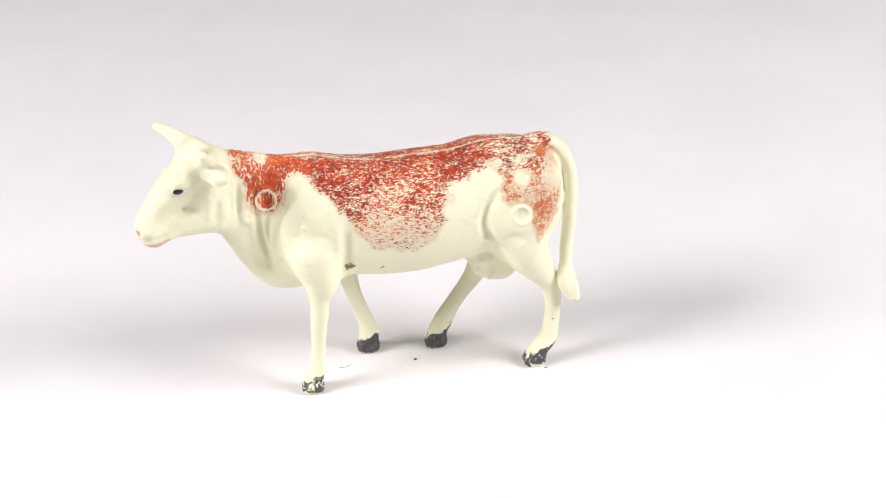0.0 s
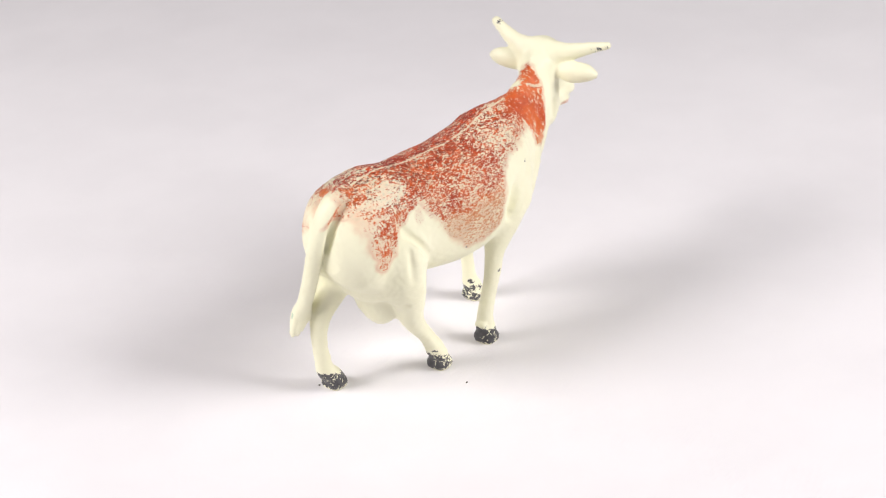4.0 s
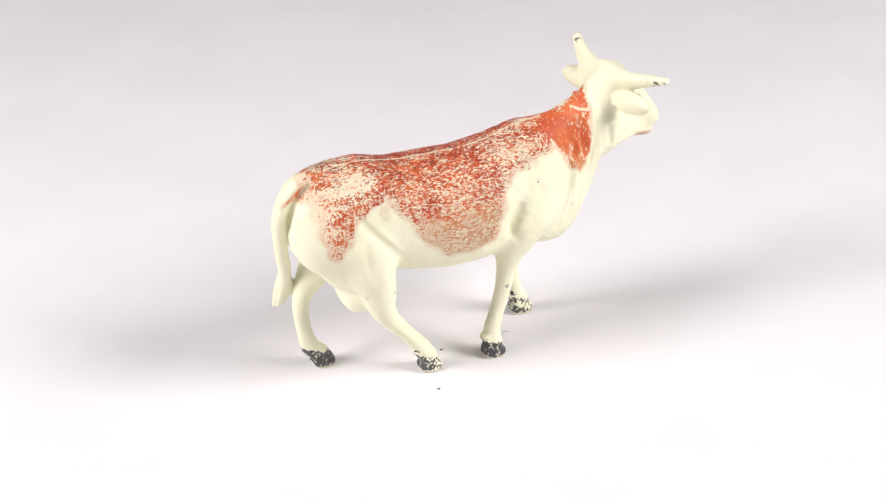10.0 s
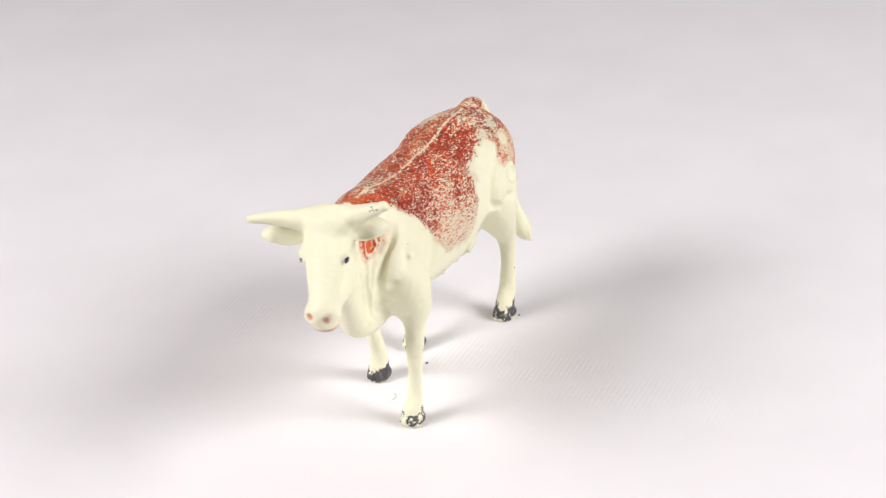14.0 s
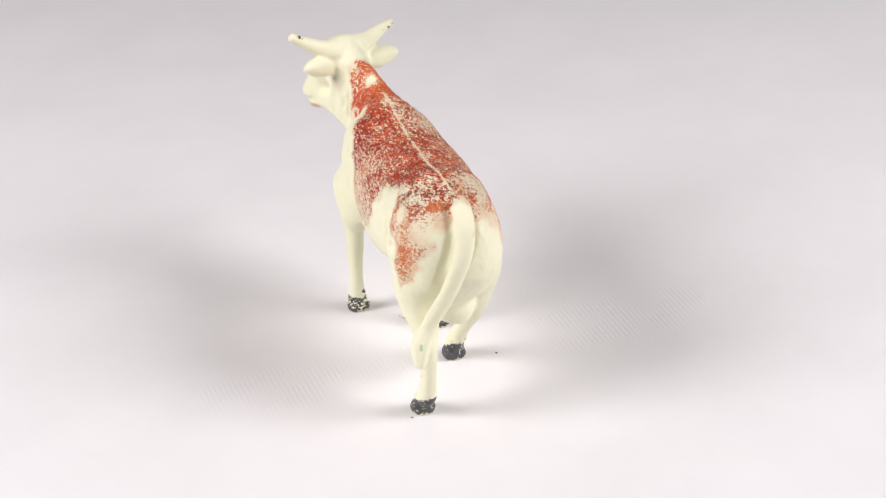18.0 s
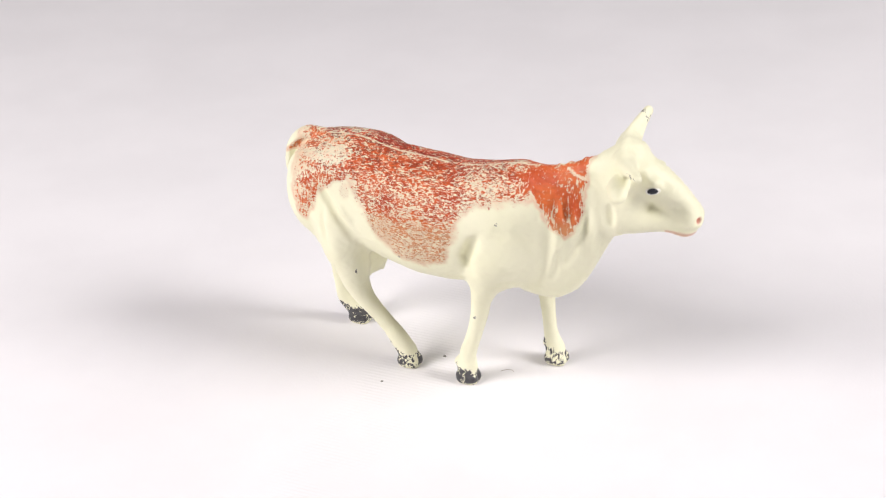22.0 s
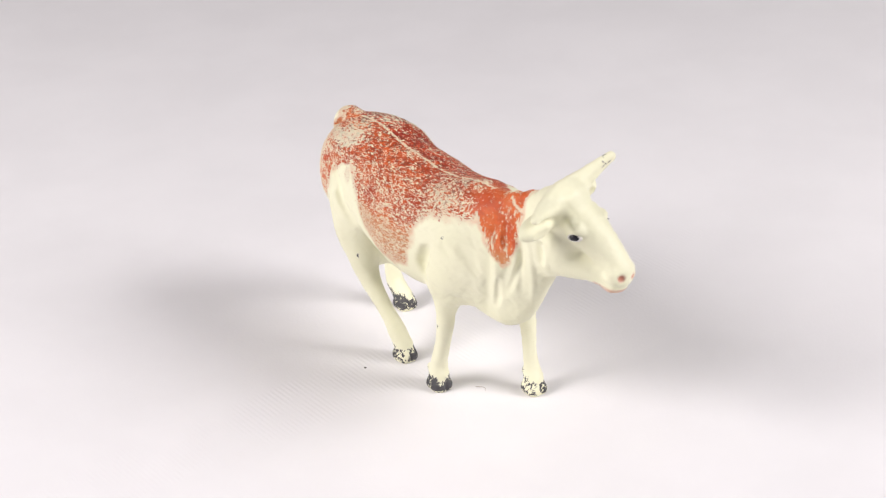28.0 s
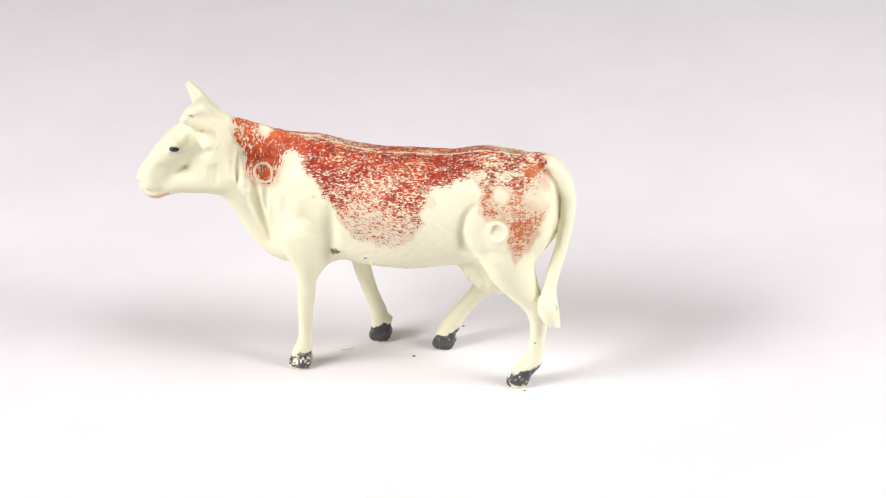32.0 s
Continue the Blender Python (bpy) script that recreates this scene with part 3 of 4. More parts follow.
    c.crease((35.6, -4.8, 38), (34.2, -5.0, 34), (32.9, -4.8, 29), 0.6, 1.0)
    c.crease((31.6, -6.4, 48), (33.0, -6.2, 40), 1.4, 0.7)
    c.crease((32.9, -6.4, 48), (34.2, -6.0, 40), -0.5, 0.6)
    c.crease((32.7, -3.6, 51.4), (35.4, -4.4, 49.8), (37.6, -4.8, 49.3), -0.35, 0.35)
    c.crease((34.6, -5.6, 47.5), (35.6, -5.2, 40), 1.3, 0.7)
    c.crease((38.4, -3.8, 44), (37.4, -3.8, 37), (36.6, -3.2, 31), 0.6, 0.8)
    c.crease((37.0, -4.2, 44), (36.2, -4.2, 36), -0.5, 0.7)
    c.crease((27.1, 4.9, 45.1), (28.9, 6.0, 41.8), (30.5, 4.9, 36.8), (31.0, 3.5, 31.6), 1.2, 0.5)
    c.crease((34.6, 3.1, 38.1), (33.7, 2.7, 34.4), (32.7, 2.8, 30.6), (31.8, 2.8, 26.2), 1.4, 0.5)
    c.crease((35.6, 3.0, 37.6), (34.8, 2.7, 34.0), (33.8, 2.7, 30.0), -0.4, 0.6)
    c.crease((31.6, 3.8, 40.2), (32.2, 3.5, 36.4), (32.2, 3.2, 32.6), 0.8, 0.5)
    c.crease((37.5, 3.1, 47.5), (37.9, 3.2, 43.9), (37.8, 3.1, 41.0), 0.7, 0.45)
    c.crease((38.9, 3.9, 45.0), (39.4, 4.4, 41.5), 0.7, 0.45)
    for p in ((36.9, 3.8, 39.2), (36.2, 3.8, 38.6), (35.7, 3.8, 38.2)):
        c.crease(p, (p[0], p[1], p[2] - 0.4), -0.5, 0.42)
    c.crease((38.0, -4.0, 41.9), (37.4, -3.8, 38.0), (35.9, -4.5, 34.2), (33.8, -4.6, 30.1), 1.2, 0.55)
    c.crease((39.8, -3.8, 44.9), (39.9, -3.2, 39.0), (39.0, -2.1, 33.3), (37.4, -1.0, 27.7), -0.6, 0.6)
    c.crease((32.8, -5.8, 34.4), (31.8, -5.4, 29.0), (30.6, -5.2, 26.0), 1.1, 0.6)
    # front edge of the haunches, elbow hollow and thigh muscle
    c.crease((-15.2, 10.9, 42.8), (-13.3, 11.1, 41.2), (-11.1, 10.8, 38.4), (-10.3, 10.7, 35.0), (-11.0, 10.5, 32.4), (-13.2, 11.0, 30.6), (-16.2, 11.6, 29.2), 0.8, 0.7)
    c.crease((-14.4, 11.2, 41.2), (-12.2, 11.2, 38.4), (-11.5, 11.0, 35.0), (-12.2, 10.8, 32.8), -0.5, 0.7)
    c.crease((17.2, -11.1, 36.6), (16.0, -10.8, 33.4), (15.6, -10.4, 31.0), 0.8, 1.2)
    c.crease((-17.4, -10.0, 37.0), (-17.2, -11.0, 31.5), (-16.8, -10.8, 27.6), 0.5, 0.8)
    c.crease((-16.2, -10.4, 36.4), (-15.9, -11.2, 31.5), -0.4, 0.8)
    # the hollow between tail and rump
    c.crease((-25.0, -1.6, 46.8), (-27.2, -1.4, 45.6), (-28.8, -1.0, 43.2), (-29.2, -0.2, 40.0), (-28.8, 0.8, 36.4), 1.3, 0.7)
    c.crease((-25.0, 3.0, 46.8), (-27.0, 3.2, 45.4), (-28.5, 3.6, 42.6), (-28.7, 4.6, 38.6), (-28.2, 6.0, 34.0), (-27.6, 7.6, 29.0), 1.4, 0.7)
    # flank and thigh
    c.crease((-13.6, 11.0, 41.5), (-12.2, 11.4, 39.4), (-10.9, 11.6, 36.4), (-11.2, 11.0, 32.6), (-13.4, 10.0, 29.6), 1.0, 1.1)
    c.crease((-14.5, 11.6, 32.4), (-20, 11.8, 31.4), 0.6, 1.4)
    c.crease((-22.6, 10.0, 41), (-23.4, 9.6, 30), 0.5, 1.6)
    c.crease((-19.2, -8.6, 42), (-16.8, -9.4, 38.6), (-13.6, -10.4, 34.6), (-10.4, -10.6, 30.6), (-8.4, -9.6, 27), 1.3, 0.85)
    c.crease((-14.6, -10.8, 38.6), (-11.6, -11.2, 34.4), (-8.8, -11.0, 30.6), -0.3, 1.0)
    c.crease((-17.8, -9.0, 34.4), (-16.9, -9.4, 31.6), (-16.7, -9.0, 28.0), 0.9, 0.9)
    c.crease((-15.2, -10.0, 33), (-14.2, -10.0, 25), -0.7, 1.4)
    c.crease((-16.9, -8.0, 23.4), (-16.2, -8.8, 21.4), 0.5, 0.7)
    # behind and below the shoulders
    c.crease((16.2, 10.6, 42), (17.0, 10.0, 36), (17.2, 9.0, 31), (18.4, 7.4, 26), 1.1, 1.3)
    c.crease((19.0, 10.2, 40), (19.2, 10.0, 34), -0.3, 1.4)
    c.crease((25.4, 9.0, 35.0), (23.0, 9.6, 32.9), (19.2, 9.4, 32.2), 0.6, 1.0)
    c.crease((30.2, 5.6, 33.0), (27.6, 7.4, 33.2), 0.6, 1.0)
    c.crease((22.2, 9.6, 42), (23.4, 9.6, 36), -0.5, 2.0)
    c.crease((26.0, 8.4, 41), (26.8, 7.6, 35), 0.5, 1.2)
    c.crease((18.6, -10.8, 37.6), (16.6, -10.9, 35.2), (14.4, -10.4, 32.2), (14.6, -9.2, 28), 0.9, 1.3)
    c.crease((15.4, -10.0, 31.4), (16.2, -9.6, 28.8), 0.7, 1.4)
    c.crease((18.4, -11.0, 34.6), (22.6, -10.4, 30.8), (25.6, -8.6, 28.6), -0.6, 2.0)
    c.crease((24.6, -10.0, 39.4), (27.4, -9.0, 36.6), (29.4, -8.0, 33.0), 0.6, 1.2)
    c.crease((20.8, -10.6, 39.0), (23.4, -10.2, 36.0), 0.4, 1.0)
    c.crease((17.4, -9.0, 27.4), (20.6, -8.6, 27.0), (25, -7.0, 26.0), 0.5, 1.2)
    c.crease((18.4, -8.4, 23.4), (20.4, -8.0, 25.4), -0.5, 0.9)
    c.crease((24, -3.4, 22), (19, -5, 24.5), 0.8, 1.2)
    # tendons of the legs
    c.crease((23.0, 9.9, 13), (24.2, 9.5, 7), 0.25, 0.5)
    c.crease((-25.8, 10.1, 13), (-25.2, 10.1, 7), 0.25, 0.5)
    c.crease((-8.2, -7.8, 12), (-5.0, -6.8, 7), 0.25, 0.5)
    c.crease((13.6, -7.9, 12), (12.4, -7.8, 7), 0.25, 0.5)
    # uneven cast surface
    x, y, z = np.ix_(*c.axes)
    c.d += (0.07 * np.sin(1.9 * x + 1.4 * np.sin(1.3 * z)) * np.sin(2.1 * y + 0.9 * np.sin(1.1 * x)) * np.sin(1.7 * z + 1.2 * np.sin(1.6 * y))).astype(np.float32)
    for leg, (x, y) in HOOVES.items():
        c.crease((x + 2.2, y, 0.2), (x + 1.8, y, 3.0), 0.5, 0.45)
    # spine seam, moulding ridges and mould rings
    c.crease((-22, 0.8, 48.4), (-12, 0.4, 49.2), (2, -0.4, 47.0), (12, -0.9, 46.8), (22, -1.2, 48.4), (31, -1.4, 50.2), -0.2, 0.3)
    c.crease((38.4, 3.6, 50), (36.4, 0.8, 52.0), (36.2, -3.0, 51.0), -0.25, 0.3)
    c.ring((32.2, 3.2, 42.6), (0.2, 1, 0.1), 2.0, 0.5, 0.36)
    c.ring((-18.1, 12.2, 36.6), (-0.1, 1, 0.1), 1.75, 0.42, 0.34)
    c.crease((-18.6, 12.0, 36.0), (-17.6, 12.0, 35.8), -0.35, 0.5)
    c.ring((32.4, -0.6, 50.6), (0, 0.2, 1), 1.2, 0.12, 0.4)
    # small blisters of the casting under the belly and thigh
    for p in ((2.5, 8.6, 25.2), (-1.5, 8.4, 25.0), (9, 8.6, 25.6), (-17.5, 11.6, 29.2), (-18.8, 11.4, 27.6), (-19.6, 11.0, 26.2), (35.0, 4.0, 38.4), (34.0, 3.8, 38.0), (25.5, 9.0, 38), (20, 9.6, 41)):
        c.crease(p, (p[0] + 0.3, p[1], p[2]), -0.45, 0.45)
    c.d = np.maximum(c.d, 0.05 - z).astype(np.float32)  # flat soles
    return c.skin()


def inside_poly(x, z, poly):
    """How far (x, z) lies inside a closed outline, below 0 outside."""
    p = np.array(poly, float).reshape(-1, 2)
    best = np.full(x.shape, 1e9)
    odd = np.zeros(x.shape, bool)
    for a, b in zip(p, np.roll(p, -1, 0)):
        ab = b - a
        t = np.clip(((x - a[0]) * ab[0] + (z - a[1]) * ab[1]) / max(ab @ ab, 1e-9), 0, 1)
        best = np.minimum(best, np.hypot(x - a[0] - t * ab[0], z - a[1] - t * ab[1]))
        cross = (a[1] > z) != (b[1] > z)
        with np.errstate(divide="ignore", invalid="ignore"):
            at = a[0] + (z - a[1]) / (b[1] - a[1]) * ab[0]
        odd ^= cross & (x < at)
    return np.where(odd, best, -best)


def ramp(v, a, b):
    t = np.clip((v - a) / (b - a), 0, 1)
    return t * t * (3 - 2 * t)


# outlines of the red patches, (x, z) on each flank
NECK_LEFT = (41, 62, 39.6, 54, 38.6, 50, 37.0, 46, 36.4, 41.4, 34.6, 39.2, 31.2, 38.8, 28.4, 42.0, 26.8, 46, 23, 47.6, 19, 62)
BACK_LEFT = (27, 62, 25.4, 47.4, 23, 46.0, 20.4, 43.6, 18, 41, 15.5, 36, 12, 32, 4, 30.4, -1, 33, -3, 37, -3.0, 40.5, -5, 43.2, -9, 45.0, -12, 46.4, -13.5, 46.0, -14, 44, -14.4, 41, -16.4, 38.5, -19, 36.5,
             -20.4, 34, -21.4, 28.8, -23.2, 31, -26.6, 36, -28, 41, -28, 45, -27, 62)
NECK_RIGHT = (40, 62, 38.6, 52, 38.2, 47, 37.9, 42, 36, 37.5, 33.9, 36.3, 31, 38.4, 29, 41.8, 27, 44.4, 24, 46, 24, 62)
BACK_RIGHT = (30, 62, 28, 44.2, 18, 43.5, 14, 41, 12.4, 36, 10.5, 31, 6, 28.6, 0, 29, -5, 33.6, -8.6, 38.5, -10, 42, -13, 44.6, -16.6, 42, -18.6, 40, -21, 35.6, -23.4, 32.6, -25, 35.6, -27, 40, -28.4, 44, -28.4, 48, -24, 62)


def paint_cow(v, normal):
    """Densities of red, black, pink and dirt at each vertex."""
    x, y, z = v.T
    left = y > 0.4
    wob = np.array([noise.noise(Vector(p) * 0.35) + 0.5 * noise.noise(Vector(p) * 0.9) for p in v])
    red, streak, orange = np.zeros(len(v)), np.zeros(len(v)), np.zeros(len(v))
    for side, neck, back in ((left, NECK_LEFT, BACK_LEFT), (~left, NECK_RIGHT, BACK_RIGHT)):
        dn, db = inside_poly(x, z, neck) + 0.7 * wob, inside_poly(x, z, back) + 0.9 * wob
        faint = 0.34 if neck is NECK_LEFT else 0.62
        full = 0.80 if neck is NECK_LEFT else 0.80 - 0.10 * ramp(x, 6, 18)
        low = faint + (full - faint) * ramp(z + 0.12 * (x - 6), 29, 42) + (0.14 if neck is NECK_LEFT else 0.10) * ramp(z, 43.5, 46.5)
        low = np.where(x + 1.2 * wob < -14.2, np.maximum(np.minimum(low, 0.82), 0.74 + 0.14 * ramp(-z, -39, -36) if neck is NECK_LEFT else 0.80), low)
        r = np.maximum(ramp(dn, -0.6, 1.6) * (0.92 if neck is NECK_LEFT else 0.99 - 0.12 * ramp(-x, -30, -25)), ramp(db, -0.8 if neck is NECK_LEFT else -1.7, 1.2) * low)
        red = np.where(side, r, red)
        streak = np.where(side, ramp(dn, -1.0, 1.5), streak)
        warm = (0.35 + 0.5 * ramp(x, 34, 38) if neck is NECK_LEFT else 0.8) * ramp(dn, -1.5, 1.0) + (1.35 if neck is NECK_LEFT else 0.5) * ramp(-x, 13.5, 16) * ramp(-z, -48, -44)
        warm = warm + (2.0 if neck is NECK_RIGHT else 0.5) * ramp(-z, -43, -34) * ramp(x, -14, -11)
        warm = np.maximum(warm, 0.0 if neck is NECK_LEFT else 0.5)
        orange = np.where(side, warm, orange)
    # the worn rump of each side: flecks, bare holes and stronger strokes
    def spot(cx, cz, rx, rz, side):
        h = np.hypot((x - cx) / rx, (z - cz) / rz) - 0.35 * wob
        return ramp(-h, -1.5, -0.5) * side

    def stroke(points, width, side):
        p = np.array(points, float)
        best = np.full(len(v), 99.0)
        for a, b in zip(p, p[1:]):
            t = np.clip(((x - a[0]) * (b - a)[0] + (z - a[1]) * (b - a)[1]) / ((b - a) @ (b - a)), 0, 1)
            best = np.minimum(best, np.hypot(x - a[0] - t * (b - a)[0], z - a[1] - t * (b - a)[1]))
        return ramp(-best / width + 0.35 * wob, -1.4, -0.5) * side

    rump = ramp(-x + 1.5 * wob, 11.5, 17.5)
    lside, rside = np.where(left, 1.0, 0.0), np.where(left, 0.0, 1.0)
    red = red * (1 - rump * ramp(np.abs(y), 1.5, 5.0) * 0.10)
    for cx, cz, rx, rz, amount in ((-18.9, 44.0, 2.2, 1.4, 0.75), (-19.2, 46.6, 2.4, 0.7, 0.22), (-25.4, 43.2, 2.2, 2.6, 0.42), (-17.6, 45.4, 1.0, 1.6, 0.15), (-13.4, 46.6, 1.6, 0.7, 0.3)):
        red *= 1 - amount * spot(cx, cz, rx, rz, lside)
    for cx, cz, rx, rz, amount, warm in ((-15.8, 44.4, 1.2, 2.0, 0.92, 1.2), (-24.4, 46.9, 1.9, 0.8, 0.97, 1.3), (-22.4, 44.0, 0.9, 2.2, 0.66, 0.3), (-17.0, 40.2, 2.4, 1.4, 0.72, 1.0), (-21.6, 36.4, 1.6, 3.6, 0.80, 1.2), (-24.8, 38.6, 1.2, 2.4, 0.74, 1.1), (-20.6, 40.2, 3.0, 1.4, 0.62, 0.9)):
        mark = spot(cx, cz, rx, rz, lside)
        red = np.maximum(red, amount * mark)
        orange = np.maximum(orange, warm * mark)
    red *= 1 - 0.24 * stroke(((-27.0, 44.4), (-24.0, 45.5), (-19.9, 46.4), (-15.0, 47.0)), 1.5, rside) * ramp(-y, 2.2, 4.4)
    red *= 1 - 0.14 * stroke(((-27.2, 40.0), (-25.0, 42.4), (-22.0, 42.8)), 1.5, rside)
    red = np.maximum(red, 0.76 * stroke(((-13.4, 44.6), (-16.0, 43.4), (-20.0, 41.2), (-21.2, 37.6), (-23.4, 34.2)), 1.7, rside))
    orange = np.maximum(orange, 0.9 * rump * rside)
    red = np.maximum(red, 0.72 * stroke(((-24.6, 44.4), (-22.0, 44.9)), 0.8, rside))
    red = np.maximum(red, 0.70 * stroke(((-24.0, 46.9), (-21.4, 47.3)), 0.6, rside))
    # cream streaks at the top of the neck and the bright spot behind the ear
    red *= 1 - 0.04 * ramp(z + 0.8 * wob, 45.5, 48.5) * ramp(x, 22, 26) * lside
    red *= 1 - 0.16 * np.maximum(stroke(((32.2, 47.5), (31.8, 39.5)), 0.7, rside), stroke(((34.9, 47.0), (34.6, 40.0)), 0.7, rside))
    red = np.maximum(red, 0.99 * spot(36.6, 49.8, 1.5, 1.3, rside))
    streak = np.maximum(streak, rump * (0.35 * lside + 0.6 * rside))
    # bare places: mould rings, withers, seam
    red *= 1 - 0.97 * ramp(-np.hypot(x + 17.9, z - 36.6) / 2.6 - (y < 4) * 9, -1.15, -0.8)
    red *= 1 - 0.8 * ramp(-np.abs(np.hypot(x - 32.2, z - 42.6) - 2.0) - (y < -1) * 9, -0.36, -0.12)
    red *= 1 - 0.9 * ramp(-np.hypot(x - 32.4, (y + 0.4) * 1.0) / 1.3 - (z < 47) * 9, -1.1, -0.7)
    red *= 1 - 0.12 * ramp(-np.hypot((x - 33.5) / 5, (z - 51) / 2.5) - (y < -1.5) * 9, -1.2, -0.4)
    red *= 1 - 0.12 * ramp(-np.hypot((x - 17) / 9, (z - 46.5) / 1.4) - (y > -2) * 9, -1.2, -0.4)
    seam = np.interp(x, (-22, -12, 2, 12, 22, 31), (0.8, 0.4, -0.4, -0.9, -1.2, -1.4))
    red *= 1 - 0.7 * ramp(-np.abs(y - seam) - (np.abs(x - 3) > 24) * 9 - (z < 44) * 9, -0.30, -0.10)
    red *= np.where(left, ramp(x + 1.2 * wob, -29.5, -25.5), ramp(x + 1.2 * wob, -29.5, -24.5))
    rim = ramp(-np.hypot((x + 28.2) / 3.6, (z - 45.2 - 0.75 * (x + 28.2)) / 0.9) - (y > 0.6) * 9, -1.15, -0.4)
    red = np.maximum(red, 0.93 * rim)
    orange = np.maximum(orange, 1.35 * rim)
    red = np.maximum(red, 0.70 * ramp(-np.hypot((x + 28) / 3.0, (z - 44.6 - 0.3 * (x + 28)) / 0.9) - (y > 1.2) * 9, -1.1, -0.4))
    red = np.maximum(red, 0.38 * ramp(-np.hypot((x + 12.7) / 1.8, (z - 41.0) / 2.8) - (y > -4) * 9, -1.1, -0.3))
    red = np.maximum(red, 0.32 * ramp(-np.hypot((x + 4.2) / 1.8, (z - 41.6) / 2.2) - (y < 4) * 9, -1.1, -0.3))
    red = np.maximum(red, 0.10 * ramp(-np.hypot((x + 9.5) / 2.6, (z - 40.5) / 3.2) - (y > -4) * 9, -1.1, -0.3))
    way = np.interp(x, (32.7, 35.4, 37.6), (51.4, 49.8, 49.3))
    red *= 1 - 0.7 * ramp(-np.abs(z - way) - 9 * (y > -2.4) - 9 * (np.abs(x - 35.2) > 2.6), -0.38, -0.12)
    # dark flecks in the red, densest along the back and upper rump
    dark_flecks = (0.24 + 0.70 * ramp(z, 43, 47)) * ramp(-x, -27, -20) * ramp(x, -26, -16) + 0.5 * rump * ramp(z, 43, 45)
    black = np.zeros(len(v))
    for (leg, (hx, hy)), outer, inner in zip(HOOVES.items(), (0.76, 0.76, 0.74, 0.68), (0.60, 1.0, 0.78, 1.0)):
        near = np.hypot(x - hx, y - hy) < 5
        out = (y - hy) * (1 if hy > 0 else -1)
        shade = inner + (outer - inner) * ramp(out, -1.0, 1.0)
        top = 3.9 - 0.34 * (x - hx) + 0.7 * wob
        hoof = ramp(top - z, -0.4, 0.9) * shade * (0.35 + 0.65 * ramp(z + 0.5 * wob, 0.15, 0.75))
        front = 1 - 0.4 * ramp(x - hx, 1.0, 2.2) * ramp(z, 1.0, 3.0)
        black = np.maximum(black, near * hoof * front)
    for px, py, pz, size in ((-5.8, -3.6, 5.4, 0.9), (-5.8, -6.2, 5.8, 0.8), (23.6, 6.6, 5.3, 0.9), (-25.0, 9.4, 5.0, 0.6)):
        black = np.maximum(black, 0.6 * ramp(-np.linalg.norm((v - (px, py, pz)) * (0.7, 0.9, 1.5), axis=1) / size, -1.2, -0.5))
    tips = np.minimum(np.hypot(x - 44.0, y - 12.2) + np.abs(z - 57.2) + 6 * (normal[:, 1] > 0.0), np.hypot(x - 50.6, y + 9.6) + np.abs(z - 55.2) + 4 * (normal[:, 2] > 0.3) + 6 * (normal[:, 1] > -0.1))
    black = np.maximum(black, 0.40 * ramp(-tips, -3.6, -1.4))
    for px, py, pz in ((-16.8, -8.6, 23.5), (14.9, -8.0, 16.3), (24.1, -9.6, 42.1), (21.4, -10.4, 39.6), (25.5, 8.6, 40.6), (24.2, 9.4, 9.0), (-24.6, 9.8, 10.5), (-0.1, -11.4, 29.0), (-11.5, -9.0, 22.5)):
        black = np.maximum(black, 0.7 * ramp(-np.linalg.norm(v - (px, py, pz), axis=1), -0.55, -0.15))
    pink = np.maximum(ramp(-np.linalg.norm(v - (58.4, 6.8, 40.3), axis=1), -1.05, -0.4), ramp(-np.linalg.norm(v - (58.4, 3.6, 40.7), axis=1), -1.05, -0.4))
    lip = (x > 52) * ramp(-np.abs(z - 37.4 - 0.1 * (56 - x)), -0.7, -0.2)
    pink = np.maximum(pink, 0.7 * lip)
    dirt = 0.75 * ramp(-np.hypot((x - 17.0) / 1.6, (z - 28.2) / 1.2) - (y < 3) * 9, -1.3, -0.3)
    dirt = np.maximum(dirt, 0.35 * ramp(-np.hypot((x - 11) / 5, (z - 27) / 0.7) - (y < 3) * 9, -1.2, -0.4))
    green = ramp(-np.linalg.norm((v - (-29.4, 11.0, 19.8)) * (1.3, 1.3, 0.6), axis=1), -1.1, -0.2)
    return {"green_mark": green, "red_paint": red, "streak": streak, "orange": orange, "dark_flecks": dark_flecks, "black_paint": black, "pink_paint": pink, "dirt": dirt}


def piece(name, skin, paint, pick, parent, label=""):
    """One part of the cow: the picked faces of its skin."""
    verts, normals, faces, _ = skin
    quads = faces[pick]
    used, back = np.unique(quads, return_inverse=True)
    mesh = bpy.data.meshes.new(name)
    mesh.from_pydata((verts[used] * MM).tolist(), [], back.reshape(-1, 4).tolist())
    for key, values in paint.items():
        mesh.attributes.new(key, "FLOAT", "POINT").data.foreach_set("value", values[used].astype(np.float32))
    mesh.materials.append(TOY)
    mesh.shade_smooth()
    mesh.normals_split_custom_set_from_vertices(normals[used].tolist())
    ob = new(name, mesh)
    ob.parent = parent
    return tagged(ob, label)


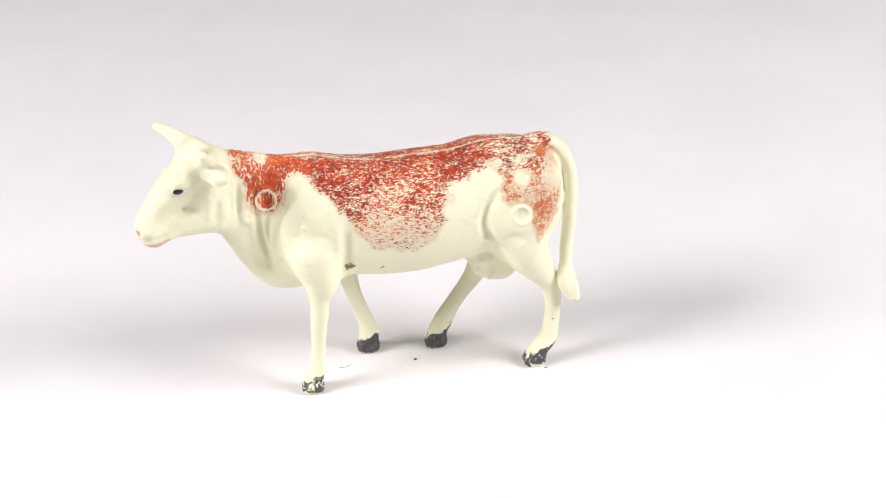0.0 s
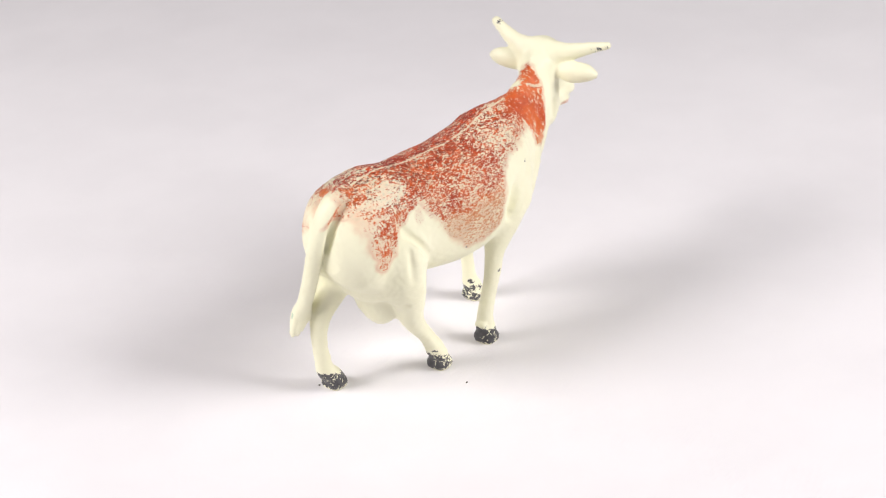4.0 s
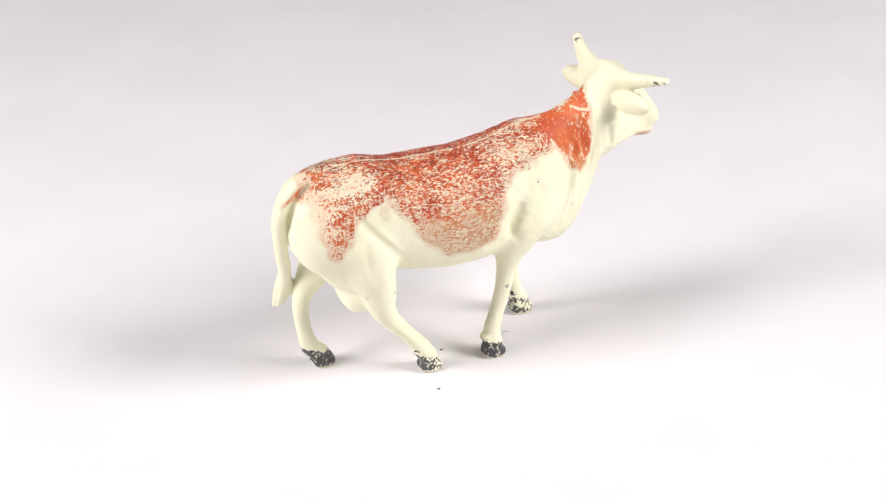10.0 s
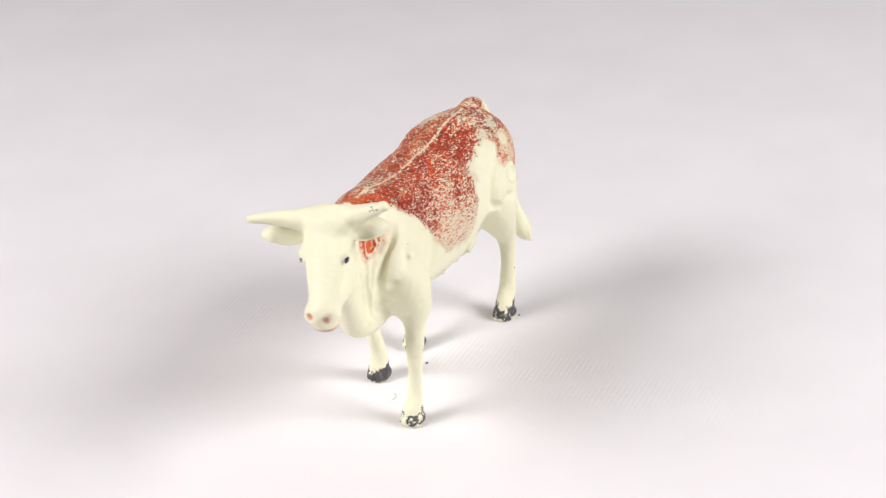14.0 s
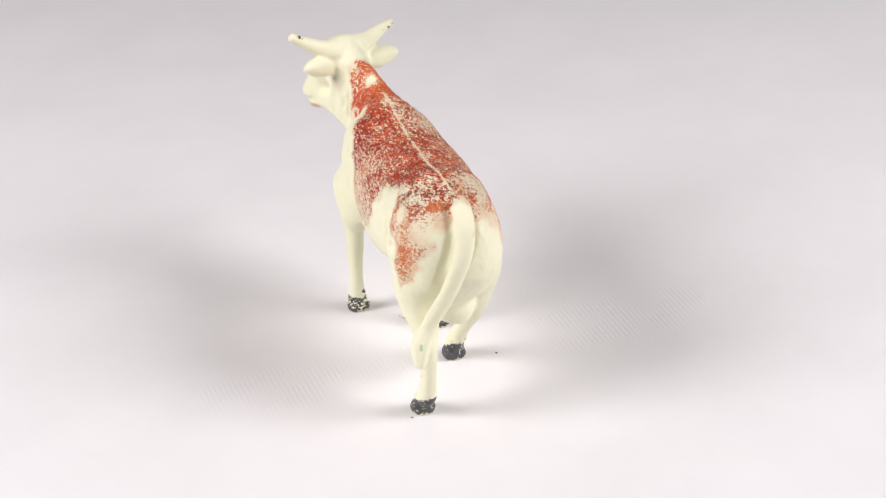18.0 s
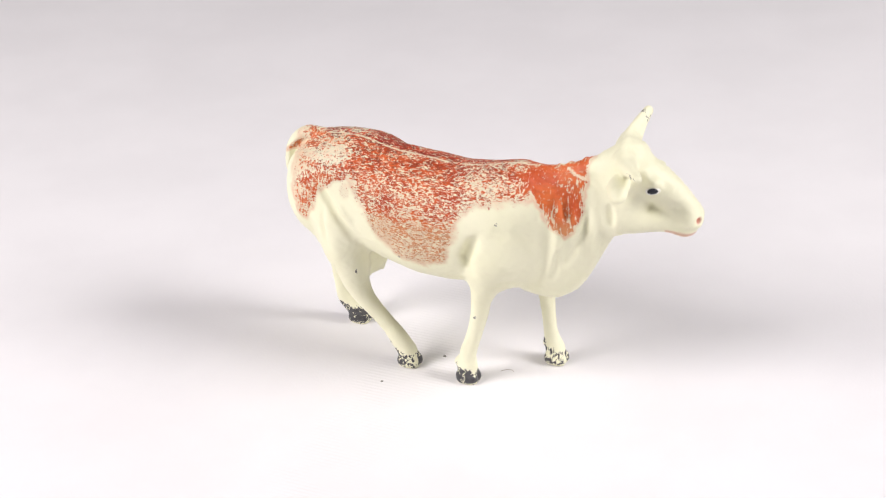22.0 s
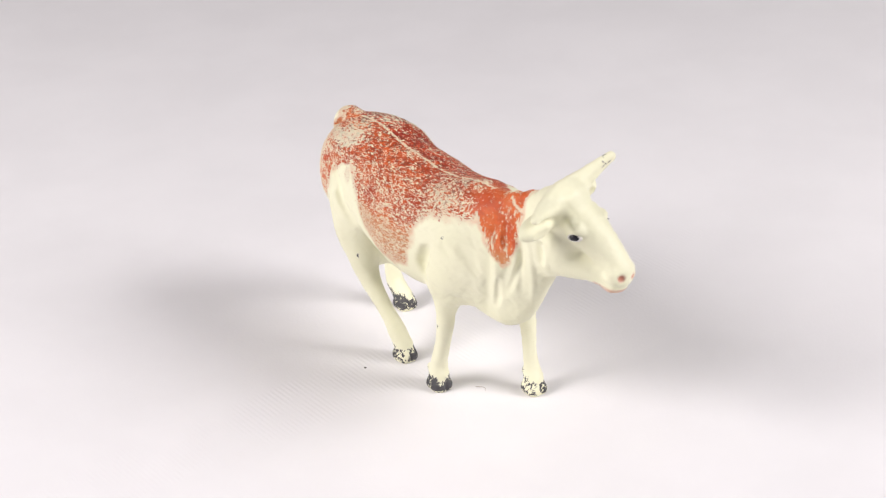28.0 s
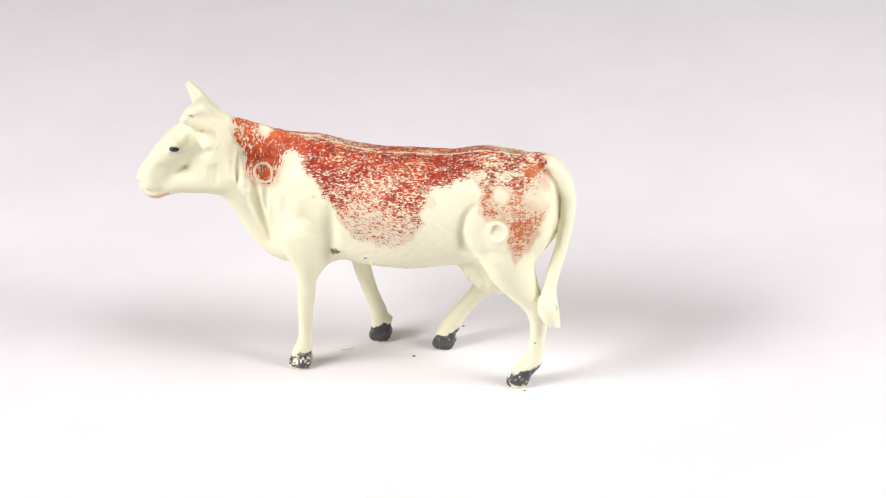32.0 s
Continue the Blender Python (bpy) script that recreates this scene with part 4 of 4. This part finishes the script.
def eye(parent, centre, out):
    """A painted eye: a low white almond with a dark pupil."""
    turn = Vector(out).to_track_quat("Z", "X").to_matrix().to_4x4()
    place = Matrix.Translation(Vector(centre) * MM) @ turn
    bm = bmesh.new()
    bmesh.ops.create_uvsphere(bm, u_segments=16, v_segments=10, radius=1.0, matrix=place @ Matrix.Diagonal((0.80 * MM, 1.5 * MM, 0.42 * MM, 1)))
    white = part("eye", bm, EYE_WHITE, parent, "white almond with a dark painted pupil")
    bm = bmesh.new()
    bmesh.ops.create_uvsphere(bm, u_segments=16, v_segments=10, radius=1.0, matrix=place @ Matrix.Translation((0, 0.1 * MM, 0.25 * MM)) @ Matrix.Diagonal((0.60 * MM, 1.1 * MM, 0.36 * MM, 1)))
    part("pupil", bm, EYE_BLACK, white)


def toy_cow():
    root = tagged(new("toy_cow"), "cream plastic toy cow with worn red patches, on the turntable", "toy cow")
    skin = model_cow()
    verts, normals, faces, label = skin
    paint = paint_cow(verts, normals)
    fz = verts[faces][:, :, 2].mean(1)
    torso = piece("body", skin, paint, (label == TORSO) | (label == NECK), root, "cream body with worn red back and neck patches")
    head = piece("head", skin, paint, label == HEAD, root, "cream head with pink nostrils")
    for which in (HORN_L, HORN_R):
        piece("horn", skin, paint, label == which, head, "cream horn with dark worn tip")
    for which in (EAR_L, EAR_R):
        piece("ear", skin, paint, label == which, head)
    piece("tail", skin, paint, label == TAIL, root)
    piece("udder", skin, paint, label == UDDER, root)
    for which in HOOVES:
        leg = piece("leg", skin, paint, (label == which) & (fz > 3.4), root)
        piece("hoof", skin, paint, (label == which) & (fz <= 3.4), leg, "black painted hoof with chipped edges")
    eye(head, (49.5, 7.0, 48.6), (-0.1, 1, 0.2))
    eye(head, (50.8, -1.1, 47.9), (0.5, -0.85, 0.2))
    return root


COW = toy_cow()


# ---- dust on the cloth ----
def speck(x, y, size, material, label):
    bm = bmesh.new()
    bmesh.ops.create_icosphere(bm, subdivisions=2, radius=size * MM, matrix=Matrix.Translation((x * MM, y * MM, 0.25 * size * MM)) @ Matrix.Diagonal((1, 0.7, 0.4, 1)))
    for v in bm.verts:
        v.co += Vector((1, 1, 0.3)) * 0.25 * size * MM * noise.noise(v.co * 4000)
    return tagged(part("dust_speck", bm, material), label, "dust", group="dust on the turntable")


def lint(x, y):
    curve = bpy.data.curves.new("lint", "CURVE")
    curve.dimensions, curve.bevel_depth, curve.bevel_resolution = "3D", 0.00005, 1
    line = curve.splines.new("POLY")
    line.points.add(8)
    for k, p in enumerate(line.points):
        a = k / 8
        p.co = ((x - 1.2 + 2.6 * a) * MM, (y + 1.1 * math.sin(2.4 * a)) * MM, (0.12 + 0.15 * math.sin(3.1 * a)) * MM, 1)
    curve.materials.append(LINT)
    return tagged(new("lint", curve), "short curled brownish thread on the white cloth", "lint")


SPECKS = [speck(3.2, 0.8, 0.38, DUST, "dark speck of dust on white cloth"),
          speck(-4.6, -13.4, 0.3, DUST, "dark speck of dust on white cloth"), speck(-22.5, 11.5, 0.3, DUST, "dark speck of dust on white cloth"), lint(18.0, -0.6)]

MOVERS = [(TURNTABLE, 0.0), (COW, HEADING)] + [(thing, HEADING) for thing in SPECKS]


# seconds by which the turntable runs ahead of (or behind) an even speed
UNEVEN = (0.0, 0.005, 0.5, -0.01, 1.0, -0.018, 1.5, 0.044, 2.0, 0.032, 3.0, -0.023, 5.5, -0.006, 6.0, -0.041, 6.5, 0.005, 7.0, 0.036, 8.0, -0.042, 9.0, -0.023, 10.0, 0.007, 11.0, -0.019,
          12.0, 0.013, 13.0, 0.004, 14.0, -0.039, 17.0, 0.031, 18.0, -0.030, 19.0, 0.001, 20.0, -0.007, 21.0, 0.027, 22.0, 0.022, 23.0, 0.012, 24.0, 0.009, 25.0, -0.009, 28.0, -0.001, 29.0, 0.014, 30.0, -0.012, 31.0, 0.006, 32.0, -0.017)


def motions():
    """The turntable and all that stands on it turn together."""
    step = 0.25
    for thing, start in MOVERS:
        rows = []
        for k in range(int(32 / step) + 1):
            t = k * step
            ahead = float(np.interp(t, UNEVEN[::2], UNEVEN[1::2]))
            rows.append((t, pose(0, 0, 0, 0, 0, start + 360.0 * (t + ahead) / PERIOD)))
        walk(thing, rows)


motions()
